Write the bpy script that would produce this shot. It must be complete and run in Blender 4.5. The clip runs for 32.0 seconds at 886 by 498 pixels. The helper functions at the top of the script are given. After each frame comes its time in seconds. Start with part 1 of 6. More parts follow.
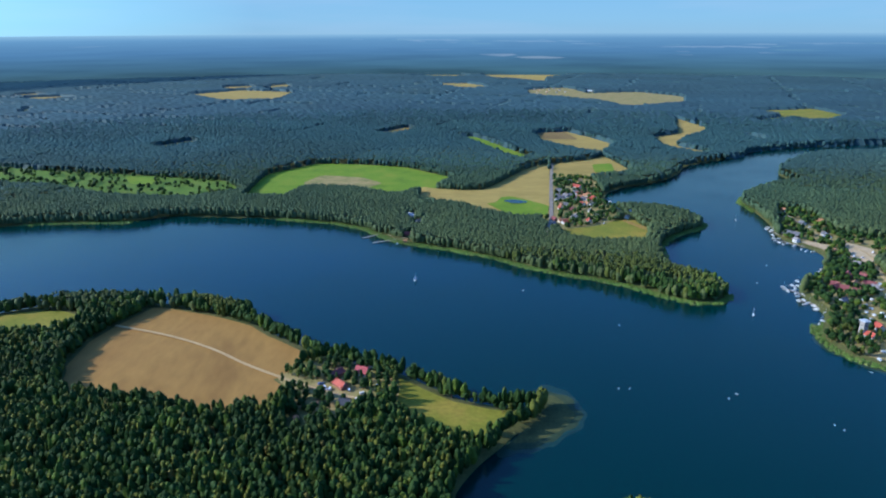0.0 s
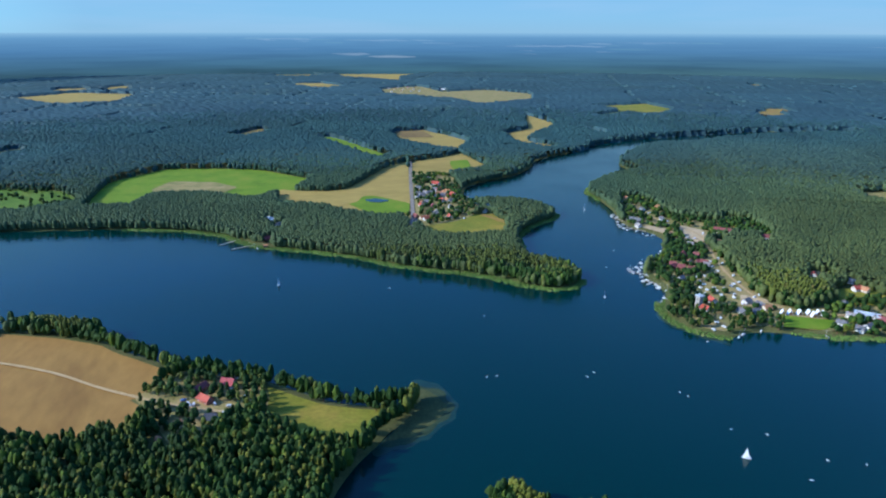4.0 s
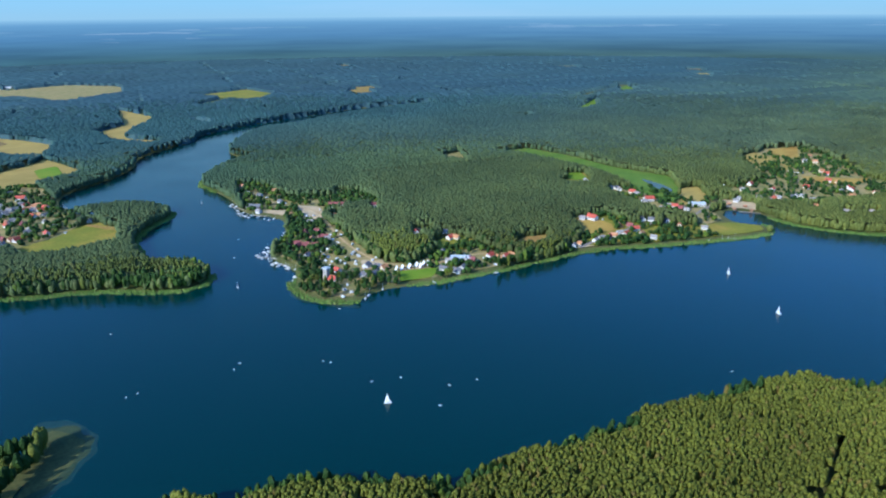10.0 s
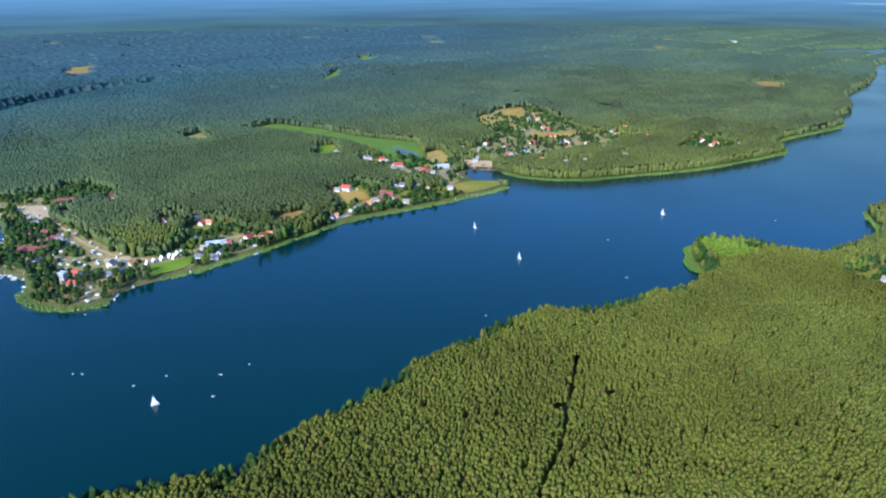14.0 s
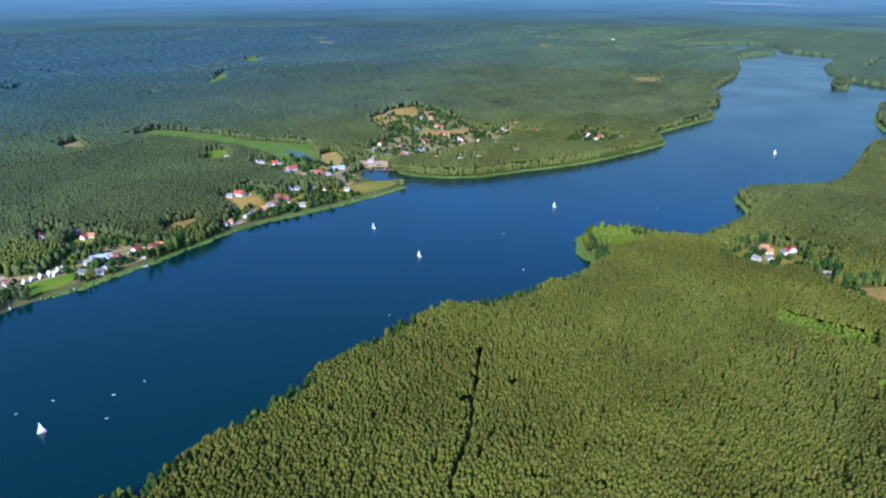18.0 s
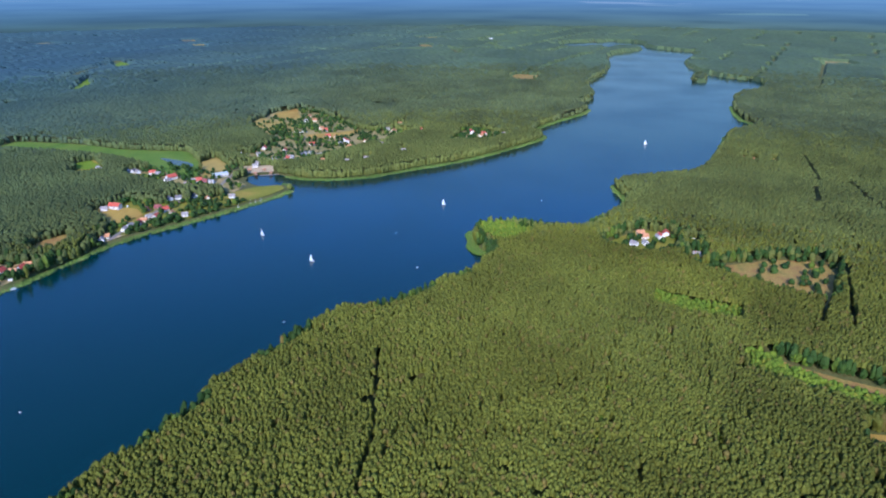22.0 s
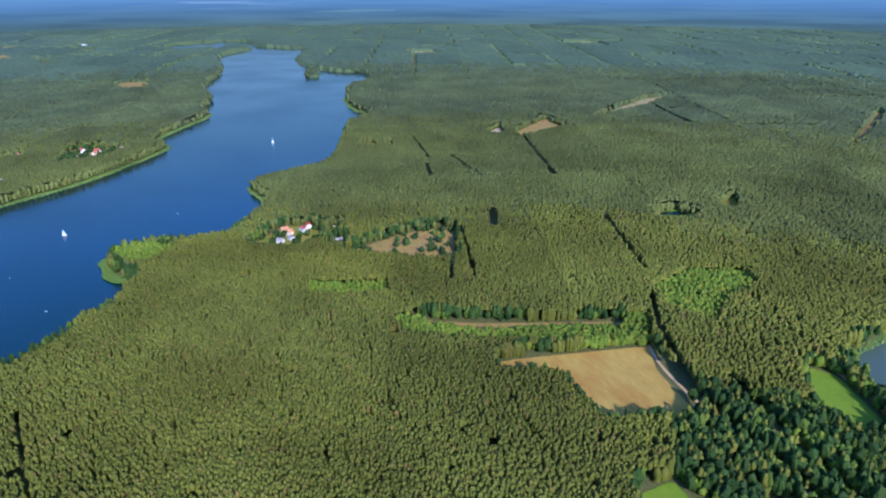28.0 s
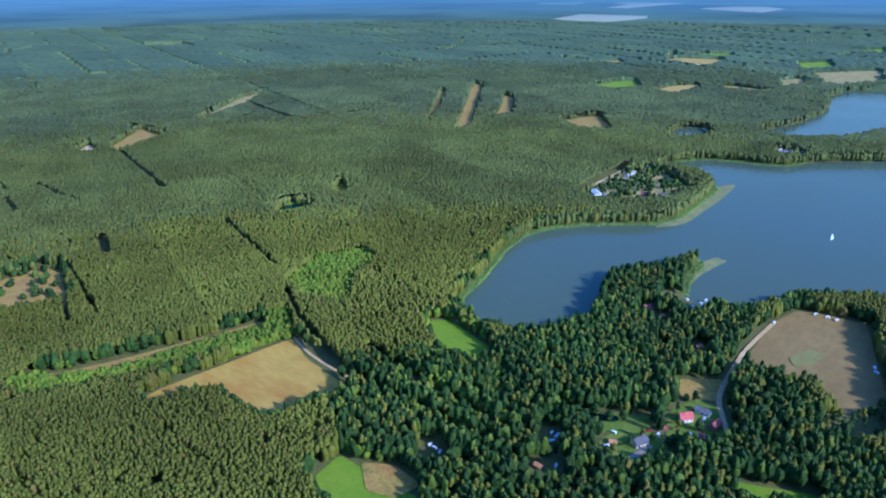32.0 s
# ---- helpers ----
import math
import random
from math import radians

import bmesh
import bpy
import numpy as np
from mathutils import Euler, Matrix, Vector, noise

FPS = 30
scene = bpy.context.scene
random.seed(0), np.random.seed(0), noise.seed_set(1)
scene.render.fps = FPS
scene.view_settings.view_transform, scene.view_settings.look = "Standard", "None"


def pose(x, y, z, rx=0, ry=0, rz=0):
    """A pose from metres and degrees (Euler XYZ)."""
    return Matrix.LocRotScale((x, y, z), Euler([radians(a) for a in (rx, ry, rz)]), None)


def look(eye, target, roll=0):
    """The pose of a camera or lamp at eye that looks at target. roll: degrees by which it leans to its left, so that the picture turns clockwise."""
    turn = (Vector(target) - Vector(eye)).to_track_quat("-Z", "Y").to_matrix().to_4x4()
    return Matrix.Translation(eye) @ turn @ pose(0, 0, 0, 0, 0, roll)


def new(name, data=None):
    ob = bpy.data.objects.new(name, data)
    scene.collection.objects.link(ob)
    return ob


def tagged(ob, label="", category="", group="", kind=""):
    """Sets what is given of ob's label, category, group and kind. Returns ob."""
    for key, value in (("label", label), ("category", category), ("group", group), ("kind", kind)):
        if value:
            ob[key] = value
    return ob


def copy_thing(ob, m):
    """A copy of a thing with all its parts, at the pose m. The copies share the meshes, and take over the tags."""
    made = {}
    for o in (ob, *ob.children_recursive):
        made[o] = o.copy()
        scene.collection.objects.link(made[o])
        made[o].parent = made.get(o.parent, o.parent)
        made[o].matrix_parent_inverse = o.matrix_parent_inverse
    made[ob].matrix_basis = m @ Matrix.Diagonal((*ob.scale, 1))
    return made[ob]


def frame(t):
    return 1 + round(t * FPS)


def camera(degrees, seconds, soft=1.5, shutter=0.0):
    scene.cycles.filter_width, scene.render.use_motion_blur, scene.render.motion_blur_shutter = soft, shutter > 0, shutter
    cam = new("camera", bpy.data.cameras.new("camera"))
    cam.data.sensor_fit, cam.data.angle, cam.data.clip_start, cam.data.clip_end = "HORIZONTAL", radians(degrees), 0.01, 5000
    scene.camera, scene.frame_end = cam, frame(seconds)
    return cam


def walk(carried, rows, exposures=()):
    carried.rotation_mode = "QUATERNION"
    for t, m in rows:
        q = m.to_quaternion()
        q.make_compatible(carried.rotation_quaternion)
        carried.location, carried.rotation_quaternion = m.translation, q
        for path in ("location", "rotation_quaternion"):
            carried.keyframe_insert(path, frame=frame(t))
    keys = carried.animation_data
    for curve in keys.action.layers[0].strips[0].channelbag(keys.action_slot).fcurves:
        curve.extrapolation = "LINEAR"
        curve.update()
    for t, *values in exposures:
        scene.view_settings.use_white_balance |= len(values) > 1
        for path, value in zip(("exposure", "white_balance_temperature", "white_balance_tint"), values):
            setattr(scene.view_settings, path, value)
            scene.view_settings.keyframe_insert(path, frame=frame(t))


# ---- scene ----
cam = camera(64.73, 32.0, soft=2.05)
PATH = [
    (0, (0.00, 0.00, 250.00), (-0.010, 95.356, 219.875), -0.27),
    (0.5, (0.04, -0.41, 250.01), (2.042, 94.914, 219.845), -0.24),
    (1, (0.04, -0.60, 250.11), (4.189, 94.645, 219.944), -0.30),
    (1.5, (0.13, -0.90, 250.22), (6.036, 94.251, 220.037), -0.29),
    (2, (-0.06, -1.10, 250.34), (7.568, 93.925, 220.143), -0.28),
    (2.5, (-0.73, -0.93, 250.44), (8.646, 93.938, 220.230), -0.21),
    (4.5, (-0.92, -1.55, 250.01), (23.103, 90.692, 219.784), -0.03),
    (5, (-0.44, -2.55, 250.43), (28.206, 88.365, 220.216), -0.25),
    (5.5, (-0.61, -3.47, 250.77), (31.145, 86.408, 220.537), -0.13),
    (6, (-0.57, -4.32, 251.22), (34.556, 84.277, 220.943), -0.28),
    (6.5, (-0.63, -4.88, 251.73), (37.843, 82.306, 221.430), -0.25),
    (7, (-0.79, -5.70, 252.21), (41.023, 79.929, 221.885), -0.27),
    (7.5, (-0.83, -7.07, 252.69), (45.069, 76.421, 222.320), -0.29),
    (8, (-0.87, -8.37, 253.20), (48.839, 72.900, 222.807), -0.31),
    (8.5, (-0.57, -9.47, 253.70), (52.789, 69.434, 223.268), -0.37),
    (9, (-0.50, -10.35, 254.12), (56.829, 65.707, 223.634), -0.36),
    (9.5, (-0.82, -11.34, 254.41), (60.251, 61.495, 223.329), -0.42),
    (10, (-2.17, -12.55, 254.65), (62.226, 56.780, 222.302), -0.43),
    (10.5, (-3.14, -13.73, 254.85), (64.298, 51.848, 220.919), -0.25),
    (11, (-3.75, -14.51, 255.41), (66.424, 47.191, 219.806), -0.32),
    (11.5, (-4.49, -14.80, 255.99), (68.258, 43.552, 219.895), -0.27),
    (12, (-4.66, -15.28, 256.28), (70.521, 39.897, 220.174), -0.25),
    (12.5, (-4.51, -16.05, 256.38), (72.930, 35.892, 220.272), -0.28),
    (13, (-4.87, -17.19, 256.48), (74.648, 31.521, 220.359), -0.31),
    (13.5, (-5.11, -18.49, 256.82), (76.366, 26.861, 220.685), -0.28),
    (14, (-6.15, -19.73, 257.23), (77.158, 22.132, 221.068), -0.30),
    (14.5, (-7.03, -20.82, 257.61), (77.644, 18.174, 221.429), -0.32),
    (16.5, (-8.05, -21.45, 258.02), (79.203, 11.346, 221.802), -0.21),
    (17, (-8.49, -21.39, 258.08), (79.263, 10.000, 221.833), -0.16),
    (17.5, (-8.68, -21.54, 258.11), (79.543, 8.524, 221.873), -0.10),
    (18, (-8.88, -21.62, 258.20), (79.785, 7.110, 221.955), -0.08),
    (18.5, (-9.21, -21.65, 258.29), (79.880, 5.709, 222.029), -0.06),
    (19, (-9.49, -21.81, 258.37), (79.996, 4.226, 222.133), -0.04),
    (19.5, (-9.91, -21.94, 258.47), (79.955, 2.747, 222.219), -0.03),
    (20, (-10.92, -22.34, 258.52), (79.387, 0.750, 222.301), -0.03),
    (20.5, (-11.72, -22.56, 258.62), (79.110, -1.671, 222.374), 0.01),
    (21, (-11.96, -22.79, 258.74), (79.406, -4.398, 222.499), -0.00),
    (21.5, (-12.11, -22.68, 258.96), (79.727, -6.780, 222.722), -0.00),
    (22, (-12.28, -22.64, 259.23), (79.889, -8.789, 222.980), 0.01),
    (22.5, (-12.64, -22.79, 259.54), (79.783, -10.800, 223.278), 0.01),
    (23, (-13.19, -22.77, 259.73), (79.454, -12.670, 223.464), 0.03),
    (23.5, (-13.63, -22.96, 259.94), (79.193, -14.696, 223.672), 0.06),
    (24, (-14.45, -23.67, 260.21), (78.646, -19.392, 223.952), 0.05),
    (24.5, (-15.32, -23.76, 260.51), (77.832, -26.655, 224.244), -0.03),
    (25, (-16.14, -23.73, 260.84), (76.711, -31.824, 224.591), -0.03),
    (25.5, (-17.12, -23.59, 261.23), (75.203, -36.270, 224.952), -0.08),
    (27.5, (-21.84, -23.45, 263.77), (66.208, -53.763, 227.328), -0.04),
    (28, (-22.22, -23.43, 264.29), (64.395, -57.609, 227.839), -0.04),
    (28.5, (-23.10, -23.36, 264.94), (61.690, -61.802, 228.418), -0.08),
    (29, (-24.43, -23.05, 265.83), (57.259, -67.634, 229.241), -0.06),
    (29.5, (-25.87, -22.23, 267.06), (51.799, -73.416, 230.361), -0.04),
    (30, (-27.77, -21.46, 268.31), (45.747, -78.404, 231.530), -0.07),
    (30.5, (-29.47, -21.05, 269.43), (39.342, -83.542, 232.558), -0.21),
    (31, (-30.10, -21.02, 270.00), (34.264, -88.052, 233.064), -0.19),
    (31.5, (-30.18, -20.98, 270.47), (29.659, -92.048, 233.472), -0.28),
    (32, (-30.94, -20.78, 270.94), (24.659, -95.193, 233.903), -0.30),
]
walk(cam, [(t, look(eye, target, roll)) for t, eye, target, roll in PATH], exposures=[(0.0, 0.50, 5350, 12), (9.0, 0.60, 5280, 9), (13.0, 0.90, 5320, 13), (22.0, 0.69, 5240, 24), (28.0, 0.74, 5050, 28), (32.0, 0.78, 4650, 21)])

# ---- light ----
SUN_HEIGHT, SUN_SIDE = radians(28.3), radians(178.5)   # the sun stands 28 degrees high, to the west (-x)
world = bpy.data.worlds.new("world")
scene.world = world
world.use_nodes = True
sky = world.node_tree.nodes.new("ShaderNodeTexSky")
sky.sky_type, sky.sun_disc = "NISHITA", False
sky.sun_elevation, sky.sun_rotation = SUN_HEIGHT, radians(90) - SUN_SIDE
sky.altitude, sky.air_density, sky.dust_density, sky.ozone_density = 300, 1.0, 2.4, 3.0
tint = world.node_tree.nodes.new("ShaderNodeMix")
tint.data_type, tint.blend_type = "RGBA", "MULTIPLY"
tint.inputs[0].default_value, tint.inputs[7].default_value = 1.0, (0.55, 0.86, 1.25, 1)
world.node_tree.links.new(sky.outputs[0], tint.inputs[6])
world.node_tree.links.new(tint.outputs[2], world.node_tree.nodes["Background"].inputs[0])
world.node_tree.nodes["Background"].inputs[1].default_value = 0.145
sun = new("sun", bpy.data.lights.new("sun", "SUN"))
sun.data.energy, sun.data.angle, sun.data.color = 3.5, radians(0.5), (1.0, 0.90, 0.74)
sun.matrix_world = look((0, 0, 0), (-math.cos(SUN_HEIGHT) * math.cos(SUN_SIDE), -math.cos(SUN_HEIGHT) * math.sin(SUN_SIDE), -math.sin(SUN_HEIGHT)))


# ---- materials ----
def material(name, rough=0.8, specular=0.3, metal=0.0):
    """A node material; returns it with its tree, its shader and a short-hand that adds nodes."""
    m = bpy.data.materials.new(name)
    m.use_nodes = True
    tree = m.node_tree
    shader = tree.nodes["Principled BSDF"]
    shader.inputs["Roughness"].default_value = rough
    shader.inputs["Specular IOR Level"].default_value = specular
    shader.inputs["Metallic"].default_value = metal

    def add(kind, **sets):
        node = tree.nodes.new("ShaderNode" + kind)
        for key, value in sets.items():
            node.inputs[key.replace("_", " ")].default_value = value
        return node
    return m, tree, shader, add


def ramp(tree, source, stops):
    node = tree.nodes.new("ShaderNodeValToRGB")
    while len(node.color_ramp.elements) < len(stops):
        node.color_ramp.elements.new(0.5)
    for element, (place, colour) in zip(node.color_ramp.elements, stops):
        element.position, element.color = place, (*colour, 1)
    tree.links.new(source, node.inputs[0])
    return node.outputs[0]


def blend(tree, factor, a, b, how="MIX"):
    node = tree.nodes.new("ShaderNodeMix")
    node.data_type, node.blend_type = "RGBA", how
    for value, socket in ((factor, node.inputs[0]), (a, node.inputs[6]), (b, node.inputs[7])):
        if isinstance(value, bpy.types.NodeSocket):
            tree.links.new(value, socket)
        else:
            socket.default_value = (*value, 1) if isinstance(value, tuple) else value
    return node.outputs[2]


def northern_haze(tree, add, where, tint, colour):
    """Mixes a bluish haze tint into the forest colour towards the north (+y), stand by stand."""
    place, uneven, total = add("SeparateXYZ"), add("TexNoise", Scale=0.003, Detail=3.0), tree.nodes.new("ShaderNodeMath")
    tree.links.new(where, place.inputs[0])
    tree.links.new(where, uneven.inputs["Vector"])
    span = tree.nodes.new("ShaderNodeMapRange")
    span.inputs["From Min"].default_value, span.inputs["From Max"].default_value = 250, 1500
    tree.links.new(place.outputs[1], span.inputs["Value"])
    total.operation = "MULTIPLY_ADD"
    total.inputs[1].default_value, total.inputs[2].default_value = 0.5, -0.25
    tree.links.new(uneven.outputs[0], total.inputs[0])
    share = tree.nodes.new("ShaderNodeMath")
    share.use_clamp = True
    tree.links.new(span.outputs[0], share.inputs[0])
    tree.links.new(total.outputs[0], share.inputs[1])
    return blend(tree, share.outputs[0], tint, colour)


def stand_tone(tree, add):
    """A grey of its own for each straight forest compartment (age and species differ)."""
    turned, cell, draw = tree.nodes.new("ShaderNodeMapping"), tree.nodes.new("ShaderNodeVectorMath"), add("TexWhiteNoise")
    turned.inputs["Scale"].default_value = (1 / 310.0, 1 / 150.0, 0)
    spin = tree.nodes.new("ShaderNodeVectorRotate")
    spin.rotation_type = "Z_AXIS"
    spin.inputs["Angle"].default_value = radians(20)
    cell.operation = "FLOOR"
    tree.links.new(add("NewGeometry").outputs["Position"], spin.inputs["Vector"])
    tree.links.new(spin.outputs[0], turned.inputs["Vector"])
    tree.links.new(turned.outputs[0], cell.inputs[0])
    tree.links.new(cell.outputs[0], draw.inputs["Vector"])
    return ramp(tree, draw.outputs["Value"], [(0.0, (0.36,) * 3), (1.0, (0.64,) * 3)])


def patchy(name, stops, size, fine, rough=0.9, specular=0.2, relief=0.0, stretch=None, turn=0.0, north=None, grain_share=0.35):
    """A surface of two scales of noise in metres: broad patches through stops, and fine grain."""
    m, tree, shader, add = material(name, rough, specular)
    where = add("NewGeometry").outputs["Position"]
    if stretch:
        turned = tree.nodes.new("ShaderNodeMapping")
        turned.inputs["Rotation"].default_value = (0, 0, radians(turn))
        turned.inputs["Scale"].default_value = (*stretch, 1)
        tree.links.new(where, turned.inputs["Vector"])
        where = turned.outputs[0]
    broad, grain = add("TexNoise", Scale=1 / size, Detail=5.0, Roughness=0.6), add("TexNoise", Scale=1 / fine, Detail=3.0)
    for node in (broad, grain):
        tree.links.new(where, node.inputs["Vector"])
    tint = blend(tree, grain_share, ramp(tree, broad.outputs[0], stops), ramp(tree, grain.outputs[0], [(0.3, (0.25,) * 3), (0.7, (0.95,) * 3)]), "OVERLAY")
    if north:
        tint = northern_haze(tree, add, add("NewGeometry").outputs["Position"], tint, north)
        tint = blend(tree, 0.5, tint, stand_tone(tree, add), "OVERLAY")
    tree.links.new(tint, shader.inputs["Base Color"])
    if relief:
        bump = add("Bump", Strength=0.6, Distance=relief)
        tree.links.new(grain.outputs[0], bump.inputs["Height"])
        tree.links.new(bump.outputs[0], shader.inputs["Normal"])
    return m


def foliage(name, dark, light, odd, odd_share=0.06, specular=0.1, north=None):
    """Leaves or needles: each crown its own shade, broad stands lighter or darker, a few odd crowns."""
    m, tree, shader, add = material(name, 0.65, specular)
    geometry = add("NewGeometry")
    stand, needle = add("TexNoise", Scale=0.012, Detail=3.0), add("TexNoise", Scale=1.3, Detail=2.0)
    for node in (stand, needle):
        tree.links.new(geometry.outputs["Position"], node.inputs["Vector"])
    own = geometry.outputs["Random Per Island"]
    tint = ramp(tree, own, [(0.0, dark), (1 - odd_share - 0.03, light), (1 - odd_share, odd), (1.0, odd)])
    tint = blend(tree, 0.5, tint, ramp(tree, stand.outputs[0], [(0.35, (0.3,) * 3), (0.65, (0.7,) * 3)]), "OVERLAY")
    tint = blend(tree, 0.38, tint, ramp(tree, needle.outputs[0], [(0.35, (0.2,) * 3), (0.62, (0.8,) * 3)]), "OVERLAY")
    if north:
        tint = northern_haze(tree, add, geometry.outputs["Position"], tint, north)
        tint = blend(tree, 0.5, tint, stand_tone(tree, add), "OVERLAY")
    tree.links.new(tint, shader.inputs["Base Color"])
    bump = add("Bump", Strength=0.8, Distance=0.5)
    tree.links.new(needle.outputs[0], bump.inputs["Height"])
    tree.links.new(bump.outputs[0], shader.inputs["Normal"])
    return m


# Needles step bluer from near to far: haze put into the base colour.
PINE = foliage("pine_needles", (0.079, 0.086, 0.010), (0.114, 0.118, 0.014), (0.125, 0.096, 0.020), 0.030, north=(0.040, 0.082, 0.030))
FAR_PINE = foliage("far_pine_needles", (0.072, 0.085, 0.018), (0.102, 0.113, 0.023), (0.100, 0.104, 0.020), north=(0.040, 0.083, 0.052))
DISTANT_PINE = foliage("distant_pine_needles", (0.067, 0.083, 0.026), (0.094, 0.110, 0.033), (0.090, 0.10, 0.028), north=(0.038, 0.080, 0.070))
LEAF = foliage("broad_leaves", (0.016, 0.038, 0.007), (0.034, 0.062, 0.010), (0.072, 0.105, 0.012), 0.13)
YOUNG_LEAF = foliage("young_leaves", (0.075, 0.12, 0.010), (0.115, 0.155, 0.012), (0.14, 0.15, 0.014), 0.12)
REED = foliage("reed", (0.085, 0.14, 0.026), (0.125, 0.185, 0.034), (0.17, 0.19, 0.05), 0.1)
BARK = patchy("bark", [(0.3, (0.10, 0.06, 0.035)), (0.7, (0.20, 0.11, 0.06))], 0.6, 0.1)
# Distance haze is mixed into the canopy colour, bluest in the north.
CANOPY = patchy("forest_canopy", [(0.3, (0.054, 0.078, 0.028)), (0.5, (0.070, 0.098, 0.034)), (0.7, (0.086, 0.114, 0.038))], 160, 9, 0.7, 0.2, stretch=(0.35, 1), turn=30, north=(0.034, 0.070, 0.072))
FLOOR = patchy("forest_floor", [(0.3, (0.07, 0.085, 0.020)), (0.55, (0.11, 0.105, 0.030)), (0.75, (0.13, 0.13, 0.035))], 40, 2)
STUBBLE = patchy("stubble", [(0.32, (0.235, 0.122, 0.028)), (0.5, (0.33, 0.18, 0.042)), (0.66, (0.28, 0.145, 0.034))], 95, 6, stretch=(1, 0.4), turn=25, grain_share=0.14)
GRAIN = patchy("ripe_grain", [(0.3, (0.31, 0.17, 0.028)), (0.5, (0.41, 0.265, 0.048)), (0.7, (0.33, 0.165, 0.026))], 34, 3, stretch=(0.4, 1), turn=20, grain_share=0.14)
# Duller straw for the farther fields: haze put into the crop colour.
STRAW = patchy("hazed_straw", [(0.3, (0.30, 0.205, 0.048)), (0.5, (0.38, 0.265, 0.062)), (0.7, (0.29, 0.205, 0.046))], 90, 8, stretch=(0.4, 1), turn=20, grain_share=0.14)
PLOUGH = patchy("ploughed_soil", [(0.3, (0.185, 0.118, 0.038)), (0.6, (0.23, 0.152, 0.048)), (0.75, (0.20, 0.155, 0.042))], 60, 4, stretch=(1, 0.5), turn=-30, grain_share=0.14)
GRASS = patchy("meadow_grass", [(0.3, (0.15, 0.165, 0.014)), (0.5, (0.215, 0.195, 0.020)), (0.68, (0.31, 0.22, 0.034))], 45, 3, grain_share=0.2)
MARSH = patchy("marsh_grass", [(0.3, (0.080, 0.145, 0.014)), (0.5, (0.11, 0.18, 0.018)), (0.7, (0.15, 0.19, 0.024))], 40, 3, grain_share=0.16)
LUSH = patchy("lush_grass", [(0.3, (0.115, 0.185, 0.008)), (0.5, (0.15, 0.23, 0.010)), (0.7, (0.21, 0.24, 0.018))], 40, 3, grain_share=0.12)
WEEDS = patchy("weedy_soil", [(0.3, (0.19, 0.15, 0.048)), (0.6, (0.20, 0.19, 0.050))], 9, 2, grain_share=0.14)
DRY = patchy("dry_grass", [(0.3, (0.17, 0.17, 0.042)), (0.5, (0.29, 0.225, 0.075)), (0.7, (0.38, 0.27, 0.11))], 22, 2, grain_share=0.22)
HEATH = patchy("heath", [(0.3, (0.16, 0.15, 0.030)), (0.5, (0.31, 0.20, 0.045)), (0.7, (0.25, 0.125, 0.042))], 18, 2)
LAWN = patchy("lawn", [(0.3, (0.075, 0.125, 0.014)), (0.5, (0.11, 0.155, 0.018)), (0.7, (0.17, 0.17, 0.035))], 22, 2, grain_share=0.2)
SAND = patchy("sand", [(0.3, (0.42, 0.30, 0.155)), (0.7, (0.54, 0.40, 0.22))], 12, 1)
PALE_SHOAL = patchy("pale_shoal_sand", [(0.3, (0.13, 0.145, 0.052)), (0.6, (0.21, 0.205, 0.075))], 14, 2, 0.8, 0.1)
SHOAL = patchy("shoal_sand", [(0.3, (0.045, 0.062, 0.026)), (0.6, (0.088, 0.094, 0.034))], 14, 2, 0.85, 0.06)
MID_SHOAL = patchy("deeper_shoal", [(0.3, (0.022, 0.046, 0.024)), (0.6, (0.044, 0.062, 0.028))], 14, 2, 0.7, 0.12)
DEEP_SHOAL = patchy("deep_shoal", [(0.3, (0.006, 0.033, 0.022)), (0.6, (0.016, 0.040, 0.023))], 14, 2, 0.3, 0.3)


def water_material(name, deep, gloss=0.5):
    m, tree, shader, add = material(name, 0.06, gloss)
    shader.inputs["Base Color"].default_value = (*deep, 1)
    shader.inputs["IOR"].default_value = 1.33
    where = add("NewGeometry").outputs["Position"]
    ripple, breeze = add("TexNoise", Scale=0.9, Detail=4.0), add("TexNoise", Scale=0.006, Detail=3.0)
    tree.links.new(where, ripple.inputs["Vector"])
    tree.links.new(where, breeze.inputs["Vector"])
    tree.links.new(ramp(tree, breeze.outputs[0], [(0.35, (0.10,) * 3), (0.65, (0.22,) * 3)]), shader.inputs["Roughness"])
    bump = add("Bump", Strength=0.35, Distance=0.2)
    tree.links.new(ripple.outputs[0], bump.inputs["Height"])
    tree.links.new(bump.outputs[0], shader.inputs["Normal"])
    return m


WATER = water_material("lake_water", (0.001, 0.023, 0.019))
PALE_WATER = water_material("pale_lake_water", (0.072, 0.099, 0.060), 0.22)

# ---- plan: shores ----
LAND = 2.0
WEST_SHORE = [(-633, 893), (-590, 898), (-525, 917), (-448, 915), (-416, 924), (-393, 944), (-376, 950), (-302, 942), (-221, 932), (-148, 910), (-107, 884), (-80, 852), (-58, 822), (-37, 813), (11, 787), (56, 760), (85, 730), (118, 705), (162, 684), (192, 661), (217, 633), (241, 615), (261, 618), (278, 632)]
NORTH_BAY = [(275, 669), (254, 687), (243, 705), (250, 758), (264, 812), (297, 848), (345, 882), (340, 922), (295, 966), (259, 967), (245, 1007), (250, 1062), (275, 1105), (346, 1147), (406, 1201), (453, 1299), (525, 1350), (611, 1398)]
CHANNEL = [(620, 1440), (718, 1490), (830, 1522), (945, 1540), (1109, 1569), (1242, 1560), (1385, 1530), (1352, 1471), (1232, 1477), (1077, 1475), (953, 1447), (856, 1409), (779, 1419), (703, 1370), (594, 1237)]
